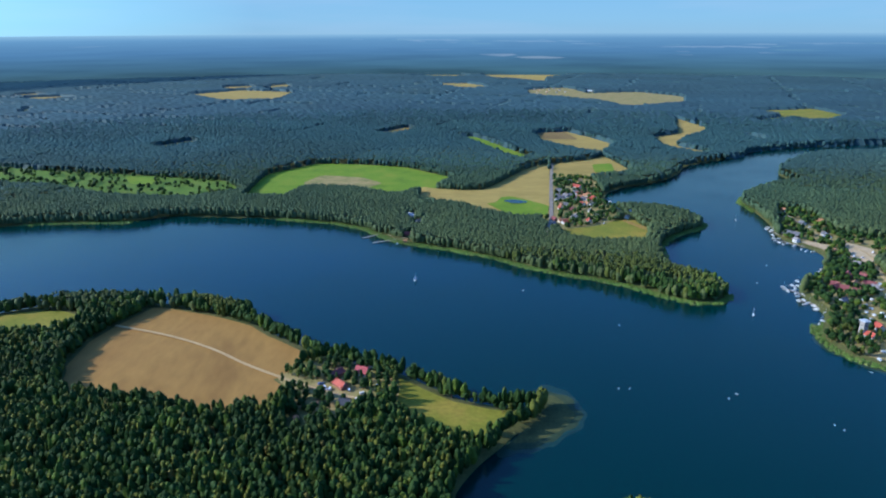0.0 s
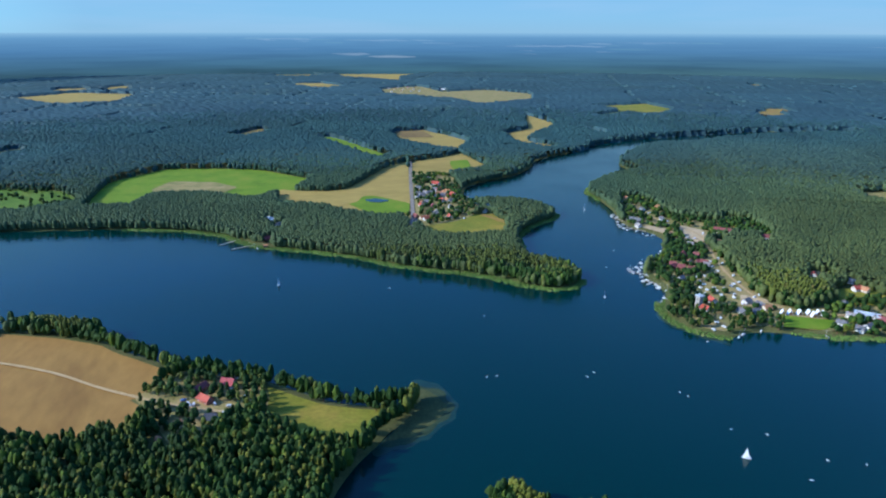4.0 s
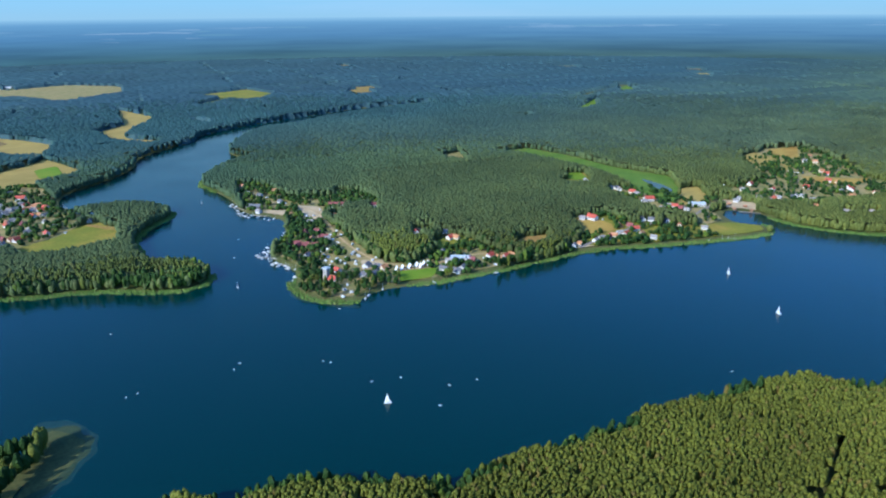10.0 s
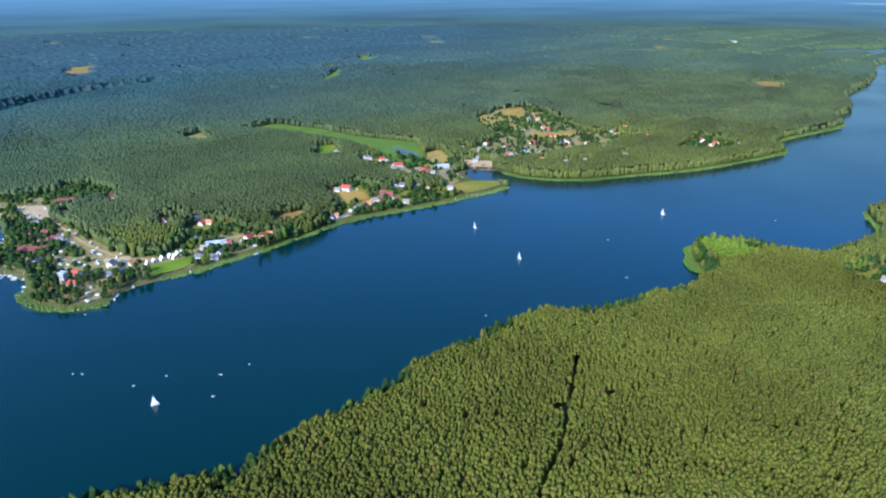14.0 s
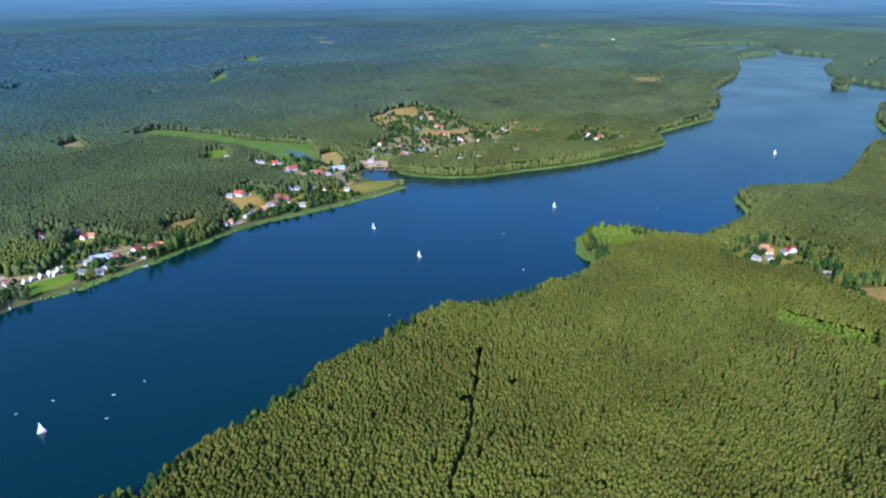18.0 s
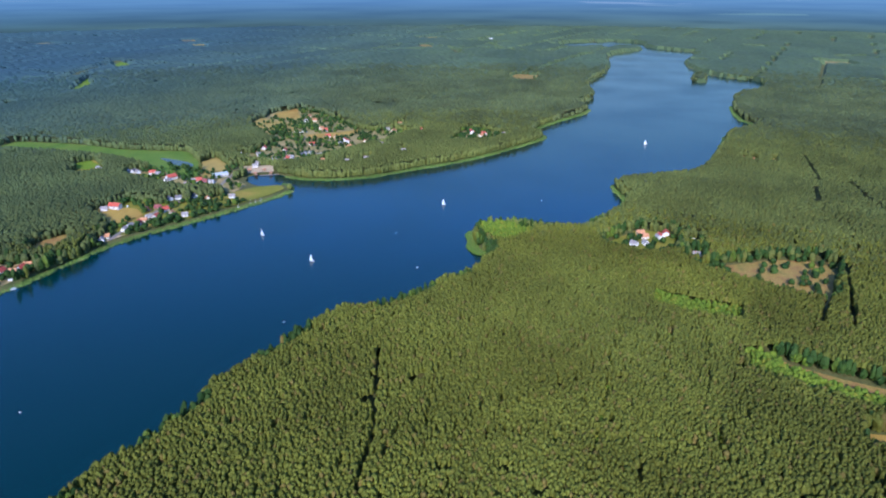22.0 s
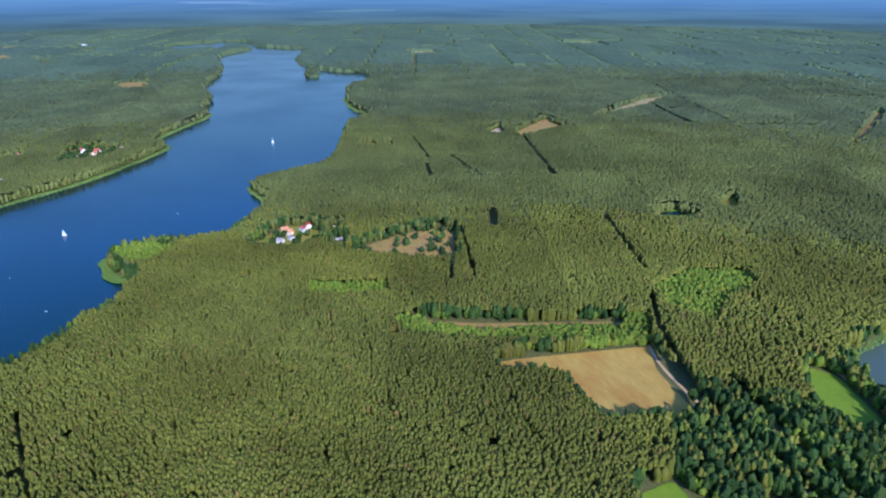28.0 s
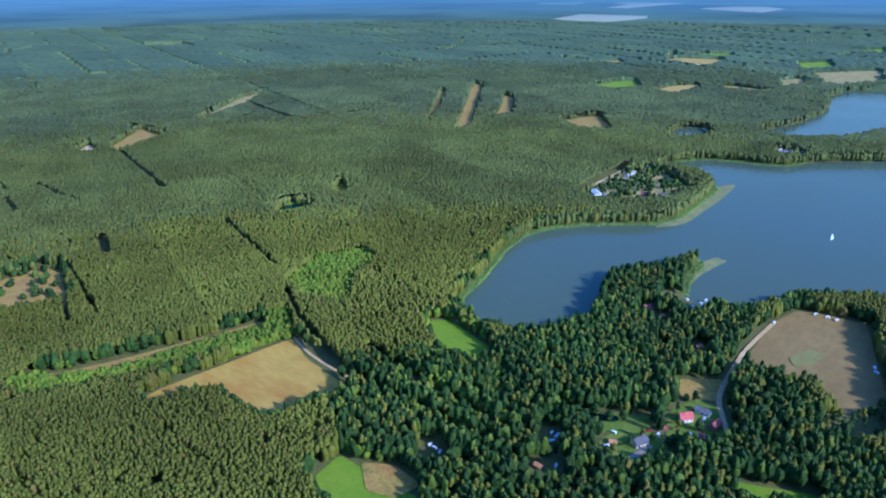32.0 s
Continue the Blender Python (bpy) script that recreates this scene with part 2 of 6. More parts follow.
VILLAGE_SHORE = [(591, 1167), (604, 1143), (513, 1100), (440, 1021), (442, 962), (431, 884), (416, 837), (420, 805), (430, 783), (437, 767), (428, 741), (401, 700), (371, 669), (352, 651), (347, 626), (347, 603), (346, 582), (329, 565), (317, 541), (316, 518), (325, 495), (344, 476), (361, 484), (383, 484), (409, 473), (435, 461), (458, 454), (494, 442), (529, 435), (564, 427), (601, 420), (633, 407), (686, 372), (743, 339), (790, 313), (821, 303)]
EAST_SHORE = [(832, 305), (853, 322), (845, 338), (836, 353), (866, 389), (882, 384), (900, 352), (889, 330), (879, 306), (884, 258), (906, 215), (959, 162), (1010, 103), (1080, 52), (1140, 12), (1201, -21), (1223, -1), (1255, 6), (1333, -30), (1467, -109), (1534, -89), (1673, -132), (1843, -110), (2187, -203), (2655, -223), (2815, -364), (2944, -358), (2921, -195), (2837, -60)]
LAKE_END = [(3095, -65), (3182, -253), (3152, -400), (2916, -381), (2744, -566), (2453, -453), (2251, -438), (2071, -475), (1984, -588), (1789, -525), (1740, -459), (1572, -410), (1424, -391), (1353, -413), (1300, -369), (1271, -339), (1162, -305), (1046, -264), (973, -230), (947, -179), (912, -112), (874, -118), (844, -126), (799, -117), (764, -94)]
SOUTH_SHORE = [(706, -65), (713, -15), (723, 15), (718, 44), (688, 52), (642, 40), (640, 29), (575, 34), (551, 61), (514, 83), (482, 114), (482, 133), (451, 151), (403, 168), (364, 185), (327, 190), (294, 202), (269, 211), (237, 217), (215, 220), (227, 223), (207, 233), (191, 252), (177, 271), (162, 282), (139, 291), (120, 293), (104, 317), (87, 318)]
FARM_SHORE = [(4, 330), (18, 356), (26, 367), (37, 380), (43, 390), (57, 403), (69, 421), (75, 440), (61, 424), (37, 429), (14, 437), (-10, 458), (-36, 481), (-73, 497), (-102, 513), (-124, 534), (-154, 559), (-179, 598), (-244, 620), (-317, 629), (-373, 622), (-409, 601), (-434, 591)]
LAKE_TWO_NORTH = [(291, -464), (297, -500), (307, -544), (321, -587), (328, -622), (329, -658), (314, -693), (282, -728), (230, -766), (216, -790), (210, -845), (211, -915), (213, -954), (236, -988), (268, -1001), (296, -999), (313, -1006), (308, -1057), (278, -1096), (233, -1115), (170, -1120), (147, -1160), (94, -1210), (12, -1261)]
LAKE_TWO_SOUTH = [(-40, -702), (-12, -688), (15, -665), (40, -657), (61, -628), (74, -586), (121, -588), (137, -601), (147, -647), (147, -684), (156, -689), (161, -657), (197, -606), (201, -578), (189, -544), (188, -541), (182, -510), (187, -484), (196, -463), (221, -445), (241, -442)]
LAKE_THREE = [(261, -1357), (220, -1433), (189, -1640), (225, -1824), (202, -1937), (131, -2007), (43, -1924), (16, -1531), (79, -1463), (117, -1360), (175, -1299), (220, -1303)]
LAKE_ARM = [(362, -1165), (388, -1300), (345, -1335), (303, -1250)]
ISLAND = [(2045, -403), (2126, -444), (2038, -454), (1944, -431), (1944, -399)]
MARSH_POND = [(958, 565), (940, 509), (920, 484), (904, 489), (927, 528)]
FOREST_POND = [(617, -542), (614, -568), (598, -589), (594, -572), (606, -546)]


def rounded(points, passes=1, corner=0.22):
    """A closed outline with its corners cut."""
    p = np.array(points, float)
    for _ in range(passes):
        q = np.roll(p, -1, 0)
        p = np.stack([(1 - corner) * p + corner * q, corner * p + (1 - corner) * q], 1).reshape(-1, 2)
    return p


LAKE = rounded(WEST_SHORE + NORTH_BAY + CHANNEL + VILLAGE_SHORE + EAST_SHORE + LAKE_END + SOUTH_SHORE
               + [(92, 280), (62, 235), (25, 235), (4, 280)] + FARM_SHORE + [(-800, 590), (-800, 900)])
LAKE_TWO = rounded(LAKE_TWO_NORTH + [(-250, -1250), (-300, -720)] + LAKE_TWO_SOUTH)
WATERS = [LAKE, LAKE_TWO, rounded(LAKE_THREE), rounded(LAKE_ARM), rounded(MARSH_POND), rounded(FOREST_POND)]
ISLAND = rounded(ISLAND)


def inside(xy, outline):
    """Which of the points lie in a closed outline."""
    hit = np.zeros(len(xy), bool)
    low, high = outline.min(0), outline.max(0)
    near = np.where(((xy >= low) & (xy <= high)).all(1))[0]
    if not len(near):
        return hit
    x, y = xy[near, 0], xy[near, 1]
    odd = np.zeros(len(near), bool)
    for (ax, ay), (bx, by) in zip(outline, np.roll(outline, -1, 0)):
        if ay != by:
            odd ^= ((ay > y) != (by > y)) & (x < (bx - ax) * (y - ay) / (by - ay) + ax)
    hit[near] = odd
    return hit


def reach(xy, outline, most=60.0):
    """How far the points lie from an outline, up to a bound."""
    far = np.full(len(xy), most)
    close = np.where(((xy >= outline.min(0) - most) & (xy <= outline.max(0) + most)).all(1))[0]
    if not len(close):
        return far
    spots, best = xy[close], far[close]
    for a, b in zip(outline, np.roll(outline, -1, 0)):
        low, high = np.minimum(a, b) - most, np.maximum(a, b) + most
        near = np.where(((spots >= low) & (spots <= high)).all(1))[0]
        p, way = spots[near] - a, b - a
        along = np.clip(p @ way / max(way @ way, 1e-9), 0, 1)
        best[near] = np.minimum(best[near], np.hypot(*(p - along[:, None] * way).T))
    far[close] = best
    return far


def ashore(xy):
    """Metres inland (positive) or out on the water (negative)."""
    dry, far = np.ones(len(xy), bool), np.full(len(xy), 60.0)
    for w in WATERS:
        dry &= ~inside(xy, w)
        far = np.minimum(far, reach(xy, w))
    dry |= inside(xy, ISLAND)
    far = np.minimum(far, reach(xy, ISLAND))
    return np.where(dry, far, -far)


# ---- meshes ----
def mesh_of(name, verts, faces, mat, smooth=False):
    """A mesh from arrays of points and triangles or quads."""
    me = bpy.data.meshes.new(name)
    faces = np.asarray(faces, np.int32)
    n, k = faces.shape
    me.vertices.add(len(verts))
    me.vertices.foreach_set("co", np.asarray(verts, np.float32).ravel())
    me.loops.add(n * k)
    me.loops.foreach_set("vertex_index", faces.ravel())
    me.polygons.add(n)
    me.polygons.foreach_set("loop_start", np.arange(0, n * k, k, dtype=np.int32))
    me.polygons.foreach_set("use_smooth", np.full(n, smooth))
    me.update(calc_edges=True)
    me.materials.append(mat)
    return me


def sheet(angles, radii, centre=(0.0, -20.0)):
    """Points and quads of a ring-shaped sheet round a centre."""
    a, r = np.meshgrid(angles, radii, indexing="ij")
    xy = np.stack([centre[0] + r * np.cos(a), centre[1] + r * np.sin(a)], -1).reshape(-1, 2)
    n, m = len(angles), len(radii)
    i, j = np.meshgrid(np.arange(n), np.arange(m - 1), indexing="ij")
    i2 = (i + 1) % n
    quads = np.stack([i * m + j, i * m + j + 1, i2 * m + j + 1, i2 * m + j], -1).reshape(-1, 4)
    return xy, quads, np.repeat(radii[None], n, 0).ravel()


def soft_noise(xy, size, seed=0):
    """Smooth hills between -1 and 1 from a few crossed waves."""
    rng = np.random.RandomState(seed)
    total = np.zeros(len(xy))
    for k in range(9):
        turn, wave = rng.uniform(0, 2 * math.pi), size * rng.uniform(0.6, 1.7)
        total += np.sin((xy[:, 0] * math.cos(turn) + xy[:, 1] * math.sin(turn)) * 2 * math.pi / wave + rng.uniform(0, 6.3))
    return total / 4.5


ANGLES = np.radians(np.r_[np.arange(-102, 132, 0.40), np.arange(132, 258, 6.0)])
xy, quads, far = sheet(ANGLES, np.r_[0.5, 40, 120, 230 * np.exp(np.arange(0, 3.041, 0.0205))])
inland = ashore(xy)
height = np.clip(inland * 0.30, -3.0, LAND)
ground = tagged(new("ground", mesh_of("ground", np.c_[xy, height], quads, FLOOR, True)), "brown and green forest floor of the lake country", "ground", kind="structure")
edge = np.radians(np.arange(0, 360, 4.0))
wxy, wquads, _ = sheet(edge, np.array([0.5, 1500.0, 4700.0]))
water = tagged(new("water", mesh_of("water", np.c_[wxy, np.zeros(len(wxy))], wquads, WATER)), "deep blue rippled lake water", "lake", kind="structure")


second = np.array([(-700, -425), (420, -425), (420, -2100), (-700, -2100)], float)
tagged(new("lake_two", mesh_of("lake_two", np.c_[second, np.full(4, 0.02)], [(3, 2, 1, 0)], PALE_WATER)), "calm grey-blue water of the second lake", "lake", kind="structure")


# ---- fields and clearings ----
CLEAR, FLOORS, BARE = [], [], [[(800, 385), (850, 335), (852, 308), (825, 300), (790, 318), (770, 350)]]


def inland_only(outline, keep=8.0):
    """The outline with its points drawn back from the water's edge."""
    if ashore(outline).min() > 25:
        return outline
    ends = np.roll(outline, -1, 0)
    cuts = np.maximum(1, (np.hypot(*(ends - outline).T) / 12).astype(int))
    p = np.concatenate([a + (b - a) * np.arange(n)[:, None] / n for a, b, n in zip(outline, ends, cuts)])
    for _ in range(5):
        depth = ashore(p)
        wet = depth < keep
        if not wet.any():
            break
        slope = np.stack([ashore(p[wet] + (2, 0)) - ashore(p[wet] - (2, 0)), ashore(p[wet] + (0, 2)) - ashore(p[wet] - (0, 2))], 1)
        size = np.hypot(*slope.T)[:, None]
        p[wet] += np.where(size > 0.1, slope / np.maximum(size, 0.1), 0) * np.minimum(keep + 1 - depth[wet], 8)[:, None]
    return p


WOODED = ("stubble_field", "small_field", "green_field", "farm_yard", "cape_meadow", "lake_meadow", "plough_field")   # trees line their shores


def field(name, points, mat, label, category="field", clear=True, level=None):
    """A flat patch of land; a clearing keeps the forest off."""
    outline = rounded(points) if level is not None else inland_only(rounded(points, 1, 0.10))
    if clear:
        CLEAR.append(outline if name in WOODED else rounded(points, 1, 0.10))
    bm = bmesh.new()
    z = LAND + 0.05 + 0.008 * len(FLOORS) if level is None else level
    if level is None:
        FLOORS.append((outline, z))
    if mat in (SAND, GRAIN, LUSH):
        BARE.append(points)
    face = bm.faces.new([bm.verts.new((x, y, z)) for x, y in outline])
    if face.calc_area() and face.normal.z < 0:
        face.normal_flip()
    bmesh.ops.triangulate(bm, faces=bm.faces[:])
    me = bpy.data.meshes.new(name)
    bm.to_mesh(me)
    bm.free()
    me.materials.append(mat)
    return tagged(new(name, me), label, category, kind="structure")


field("stubble_field", [(-270, 610), (-207, 586), (-149, 554), (-102, 508), (-122, 468), (-127, 466), (-106, 444), (-122, 426), (-147, 419), (-159, 411), (-188, 427), (-232, 438), (-276, 447), (-288, 482), (-292, 488), (-295, 533), (-286, 568)], STUBBLE, "golden brown stubble field beside the farm")
field("small_field", [(-383, 599), (-353, 601), (-319, 581), (-321, 561), (-336, 542), (-375, 544), (-404, 544), (-430, 582)], GRASS, "pale mown field between woods")
field("farm_yard", [(-125, 470), (-99, 495), (-65, 502), (-41, 486), (-30, 444), (-41, 432), (-61, 417), (-68, 401), (-91, 403), (-107, 437)], DRY, "dry trodden farm yard", "yard")
field("green_field", [(-31, 475), (-6, 466), (14, 449), (38, 437), (58, 417), (51, 401), (42, 380), (26, 377), (5, 385), (-6, 389), (-33, 418)], GRASS, "yellow-green meadow on the lake peninsula", "meadow")
field("west_meadow", [(-308, 1039), (-316, 1228), (-243, 1335), (-144, 1321), (-67, 1291), (21, 1191), (-3, 1122), (-35, 1093), (-72, 1042), (-147, 1095), (-222, 1106), (-243, 1035)], LUSH, "bright green river meadow", "meadow")
field("west_scrub", [(-930, 1352), (-733, 1274), (-595, 1245), (-503, 1217), (-372, 1181), (-311, 1079), (-386, 1027), (-506, 1048), (-625, 1110), (-794, 1145)], MARSH, "green marsh with scrub", "marsh")
field("middle_fields", [(-36, 1128), (15, 1094), (70, 1105), (152, 1269), (206, 1335), (143, 910), (103, 905), (59, 939), (14, 989), (-37, 1011)], STRAW, "ripe golden grain fields")
field("north_fields", [(210, 1321), (311, 1382), (383, 1547), (354, 1643), (307, 1757), (222, 1704), (222, 1553), (280, 1459), (320, 1415), (328, 1381), (343, 1239), (309, 1189), (188, 1177)], STRAW, "golden harvested fields behind the village")
field("cape_meadow", [(146, 862), (209, 905), (258, 916), (263, 854), (243, 795), (173, 799), (149, 819)], GRASS, "yellow-green hay meadow below the village", "meadow")
field("west_village_green", [(194, 1216), (258, 1176), (251, 1050), (254, 931), (204, 883), (142, 862), (128, 892), (148, 942)], DRY, "dry grass and plots of a village", "village ground")
field("strip_meadow", [(83, 1669), (142, 1503), (178, 1383), (150, 1339), (93, 1503), (30, 1690)], LUSH, "narrow green meadow along a stream", "meadow")
field("far_field", [(-1020, 2831), (-849, 3042), (-594, 2911), (-605, 2602), (-775, 2548)], STRAW, "pale harvested field in the woods")
field("far_field", [(-178, 3914), (56, 4147), (151, 3891), (-8, 3764)], STRAW, "pale harvested field in the woods")
field("far_field", [(208, 3934), (390, 4229), (565, 4056), (711, 3946), (529, 3683), (476, 3373), (390, 3609), (281, 3659)], STRAW, "pale harvested field in the woods")
field("far_field", [(430, 2616), (599, 2829), (789, 2871), (905, 2660), (820, 2415), (599, 2298), (536, 2526)], DRY, "yellow-green field beside a far village")
field("far_field", [(937, 2185), (1052, 2208), (1171, 2235), (1175, 2058), (1070, 1942), (1012, 1921), (980, 1984), (853, 1890), (842, 1938), (995, 2049)], GRASS, "green and tan field in the woods")
field("far_field", [(487, 1645), (577, 1719), (667, 2022), (681, 1806), (631, 1696), (564, 1616), (511, 1531), (554, 1438), (526, 1385), (472, 1468)], STRAW, "winding tan field by the lake")
field("far_field", [(-642, 1530), (-589, 1646), (-549, 1575), (-597, 1492)], HEATH, "reddish clearing in the woods")
field("far_field", [(-174, 1723), (-94, 1855), (-65, 1769), (-127, 1692)], HEATH, "reddish clearing in the woods")
field("far_field", [(718, 1675), (740, 1603), (714, 1553), (701, 1604)], STRAW, "small tan field in the woods")
field("far_village_green", [(348, 2996), (534, 3111), (585, 2765), (432, 2629), (340, 2728)], DRY, "plots of a far village", "village ground")
field("east_village_green", [(477, 971), (510, 954), (499, 849), (538, 818), (586, 801), (573, 722), (515, 742), (473, 730), (459, 661), (438, 591), (425, 539), (447, 518), (495, 527), (540, 529), (537, 474), (527, 445), (453, 448), (355, 482), (324, 494), (312, 524), (339, 581), (350, 640), (433, 738), (413, 823)], DRY, "dry grass, sand and lanes of a lakeside resort", "village ground")
field("shore_village_green", [(696, 505), (747, 487), (738, 442), (754, 407), (796, 368), (832, 307), (741, 339), (631, 406), (593, 421), (654, 452)], GRASS, "grass plots along the lake shore", "village ground")
field("bridge_village_green", [(870, 565), (914, 520), (894, 457), (930, 414), (884, 400), (858, 398), (832, 366), (804, 372), (795, 440), (834, 539)], DRY, "dry plots beside the bridge", "village ground")
field("hill_village_green", [(1185, 513), (1410, 504), (1345, 421), (1204, 313), (1205, 199), (1063, 264), (931, 340), (961, 439), (1086, 426)], DRY, "dry plots among trees", "village ground")
field("manor_green", [(1108, 141), (1239, 126), (1235, 83), (1188, 48), (1130, 73)], DRY, "dry lawn round a large house", "village ground")
field("marsh", [(939, 857), (1027, 859), (1023, 740), (998, 643), (1003, 537), (920, 472), (851, 454), (874, 497), (935, 631), (950, 755)], MARSH, "bright green reed marsh round a pond", "marsh")
field("glade", [(854, 918), (912, 924), (840, 826), (825, 862)], DRY, "dry tan glade in the pines", "glade")
field("glade", [(834, 633), (935, 656), (865, 586), (837, 599)], GRASS, "green glade in the pines", "glade")
field("glade", [(1536, 1121), (1777, 1231), (1642, 1124), (1525, 1087)], LUSH, "green meadow at the end of a forest valley", "glade")
field("glade", [(1193, 518), (1348, 531), (1411, 480), (1148, 383), (1164, 453)], DRY, "dry tan field in the woods", "glade")
field("glade", [(1888, 86), (2015, 78), (1909, 11), (1842, 13)], HEATH, "reddish brown felled plot", "glade")
field("grain_field", [(377, -225), (355, -341), (325, -324), (268, -314), (271, -288), (280, -252), (303, -254), (337, -255), (345, -242), (357, -217)], GRAIN, "ripe golden grain field framed by pines")
field("heath", [(625, -167), (661, -251), (660, -304), (556, -265), (576, -222), (603, -184)], HEATH, "reddish heath with young trees", "heath")
field("hamlet_green", [(681, -86), (730, -127), (724, -164), (658, -157), (642, -124), (663, -88)], GRASS, "grass round a few cottages", "village ground")
field("heath_strip", [(462, -195), (452, -204), (436, -237), (412, -301), (396, -345), (382, -335), (400, -294), (418, -228), (443, -196)], HEATH, "tan strip of heath between woods", "heath")
field("lake_meadow", [(287, -427), (271, -437), (217, -416), (213, -391), (234, -386), (250, -390)], LUSH, "bright green meadow beside the second lake", "meadow")
field("bottom_meadow", [(222, -234), (224, -258), (205, -257), (161, -257), (154, -241), (185, -218)], LUSH, "bright green and rusty meadow among trees", "meadow")
field("south_hamlet_green", [(145, -382), (127, -384), (105, -397), (89, -404), (84, -390), (96, -376), (113, -369), (137, -371)], LAWN, "green lawn of a forest hamlet", "lawn")
field("cottage_lawn", [(82, -416), (73, -443), (58, -442), (44, -425), (44, -390), (72, -385)], LAWN, "green lawn round a cottage and its barns", "lawn")
field("cottage_yard", [(99, -384), (78, -390), (63, -374), (74, -352), (93, -343), (106, -362)], LAWN, "trodden yard of a forest house", "yard")
field("south_meadow", [(34, -371), (16, -377), (-12, -388), (-14, -374), (19, -359)], LUSH, "bright green meadow in the southern wood", "meadow")
field("plough_field", [(60, -514), (57, -591), (46, -624), (17, -630), (-5, -630), (-33, -510), (-18, -477), (1, -484), (6, -500), (49, -500)], PLOUGH, "brown field with a greenish patch")
field("bare_plot", [(91, -458), (64, -478), (59, -448), (80, -436)], HEATH, "rusty fallow plot", "glade")
field("orchard_plot", [(-1, -471), (-32, -507), (-35, -456), (-5, -441)], FLOOR, "shaded plots with sheds", "village ground")
field("felling", [(1086, -601), (1182, -715), (1073, -698), (1024, -577)], HEATH, "reddish felled strip in the pines", "felling")
field("felling", [(1147, -794), (1306, -1041), (1327, -1147), (1194, -950), (1129, -793)], DRY, "tan felled strip in the pines", "felling")
field("felling", [(1093, -543), (1140, -596), (1070, -573), (1051, -546)], SAND, "pale sandy plot in the pines", "felling")
field("felling", [(692, -1022), (992, -1523), (951, -1511), (680, -1056)], HEATH, "reddish felled strip in the pines", "felling")
field("felling", [(698, -1164), (834, -1421), (791, -1395), (683, -1203)], HEATH, "reddish felled strip in the pines", "felling")
field("felling", [(774, -1044), (995, -1388), (963, -1373), (805, -1116)], HEATH, "reddish felled strip in the pines", "felling")
field("felling", [(586, -1216), (551, -1320), (460, -1187), (509, -1159)], HEATH, "brownish felled plot in the pines", "felling")
field("glade", [(611, -630), (635, -682), (582, -641), (581, -619)], GRASS, "small bright glade in the pines", "glade")
field("glade", [(591, -516), (622, -575), (577, -573), (567, -549)], LUSH, "bright reed rim of a forest pond", "glade")
field("spit_village_green", [(335, -804), (347, -946), (306, -994), (241, -928), (233, -863), (255, -827), (314, -792)], DRY, "dry plots of a lakeside holiday park", "village ground")
field("far_field", [(958, -2027), (881, -2197), (836, -2093)], STRAW, "pale far field")
field("far_field", [(738, -1619), (711, -1766), (673, -1804), (608, -1687), (637, -1595)], LUSH, "bright green far field")
field("far_field", [(577, -1637), (565, -1774), (520, -1828), (489, -1761), (509, -1616)], STRAW, "tan far field")
field("far_field", [(772, -2240), (755, -2357), (612, -2387), (602, -2156)], STRAW, "tan far field")
field("far_field", [(508, -1812), (438, -1852), (340, -1823), (334, -1786), (426, -1762)], STRAW, "long tan far field")
field("far_field", [(372, -2024), (323, -2083), (300, -1935), (332, -1869)], DRY, "pale far field")


field("spit_meadow", [(785, 379), (828, 352), (840, 322), (812, 304), (790, 310), (755, 332), (750, 357)], GRASS, "tan grass spit beside the inlet", "meadow")
field("bridge_field", [(939, 486), (972, 474), (889, 405), (861, 422), (865, 447)], STRAW, "tan field above the bridge", "field")
field("hill_field", [(1218, 529), (1287, 535), (1242, 450), (1182, 420), (1159, 441)], STRAW, "tan field on the hill", "field")
field("hill_field_two", [(1149, 397), (1175, 343), (1211, 310), (1144, 314), (1113, 362)], GRAIN, "tan strip field among cottages", "field")
field("hill_field_three", [(1325, 526), (1398, 498), (1294, 454), (1270, 474)], GRAIN, "tan field behind the cottages", "field")
field("inlet_front", [(829, 433), (908, 422), (884, 398), (860, 398), (832, 366), (794, 371)], DRY, "dry open shore of the harbour inlet", "village ground")
field("marina_beach", [(408, 794), (441, 811), (459, 790), (437, 758), (420, 765)], SAND, "pale sand beach beside the marina", "beach")
field("car_park", [(481, 806), (501, 776), (482, 733), (464, 720), (458, 751)], SAND, "sandy car park", "car park")
field("camp_yard", [(412, 563), (430, 545), (415, 530), (395, 537)], SAND, "sandy camp yard", "yard")
field("point_beach", [(327, 487), (344, 470), (350, 483), (335, 494)], SAND, "small pale beach at the village point", "beach")
field("landing_beach", [(425, 465), (447, 458), (441, 450), (423, 458)], SAND, "small landing beach", "beach")
field("pier_beach", [(-81, 861), (-56, 835), (-37, 813), (-47, 804), (-71, 823)], SAND, "ochre sand beach by the piers", "beach")
field("harbour_quay", [(924, 417), (938, 373), (906, 350), (886, 372), (887, 395)], SAND, "pale quay beside the bridge", "quay")
field("hotel_yard", [(534, 804), (588, 804), (575, 772), (530, 784)], DRY, "dry tan yard behind a hotel", "yard")
field("shore_sand", [(599, 426), (627, 428), (629, 412), (598, 418)], SAND, "strip of sand on the shore", "beach")
field("yellow_meadow", [(698, 504), (724, 496), (716, 454), (693, 432), (658, 452)], GRAIN, "yellow meadow in the shore village", "meadow")
field("green_bank", [(417, 509), (459, 487), (427, 468), (399, 478)], LUSH, "green lawn sloping to the lake", "lawn")
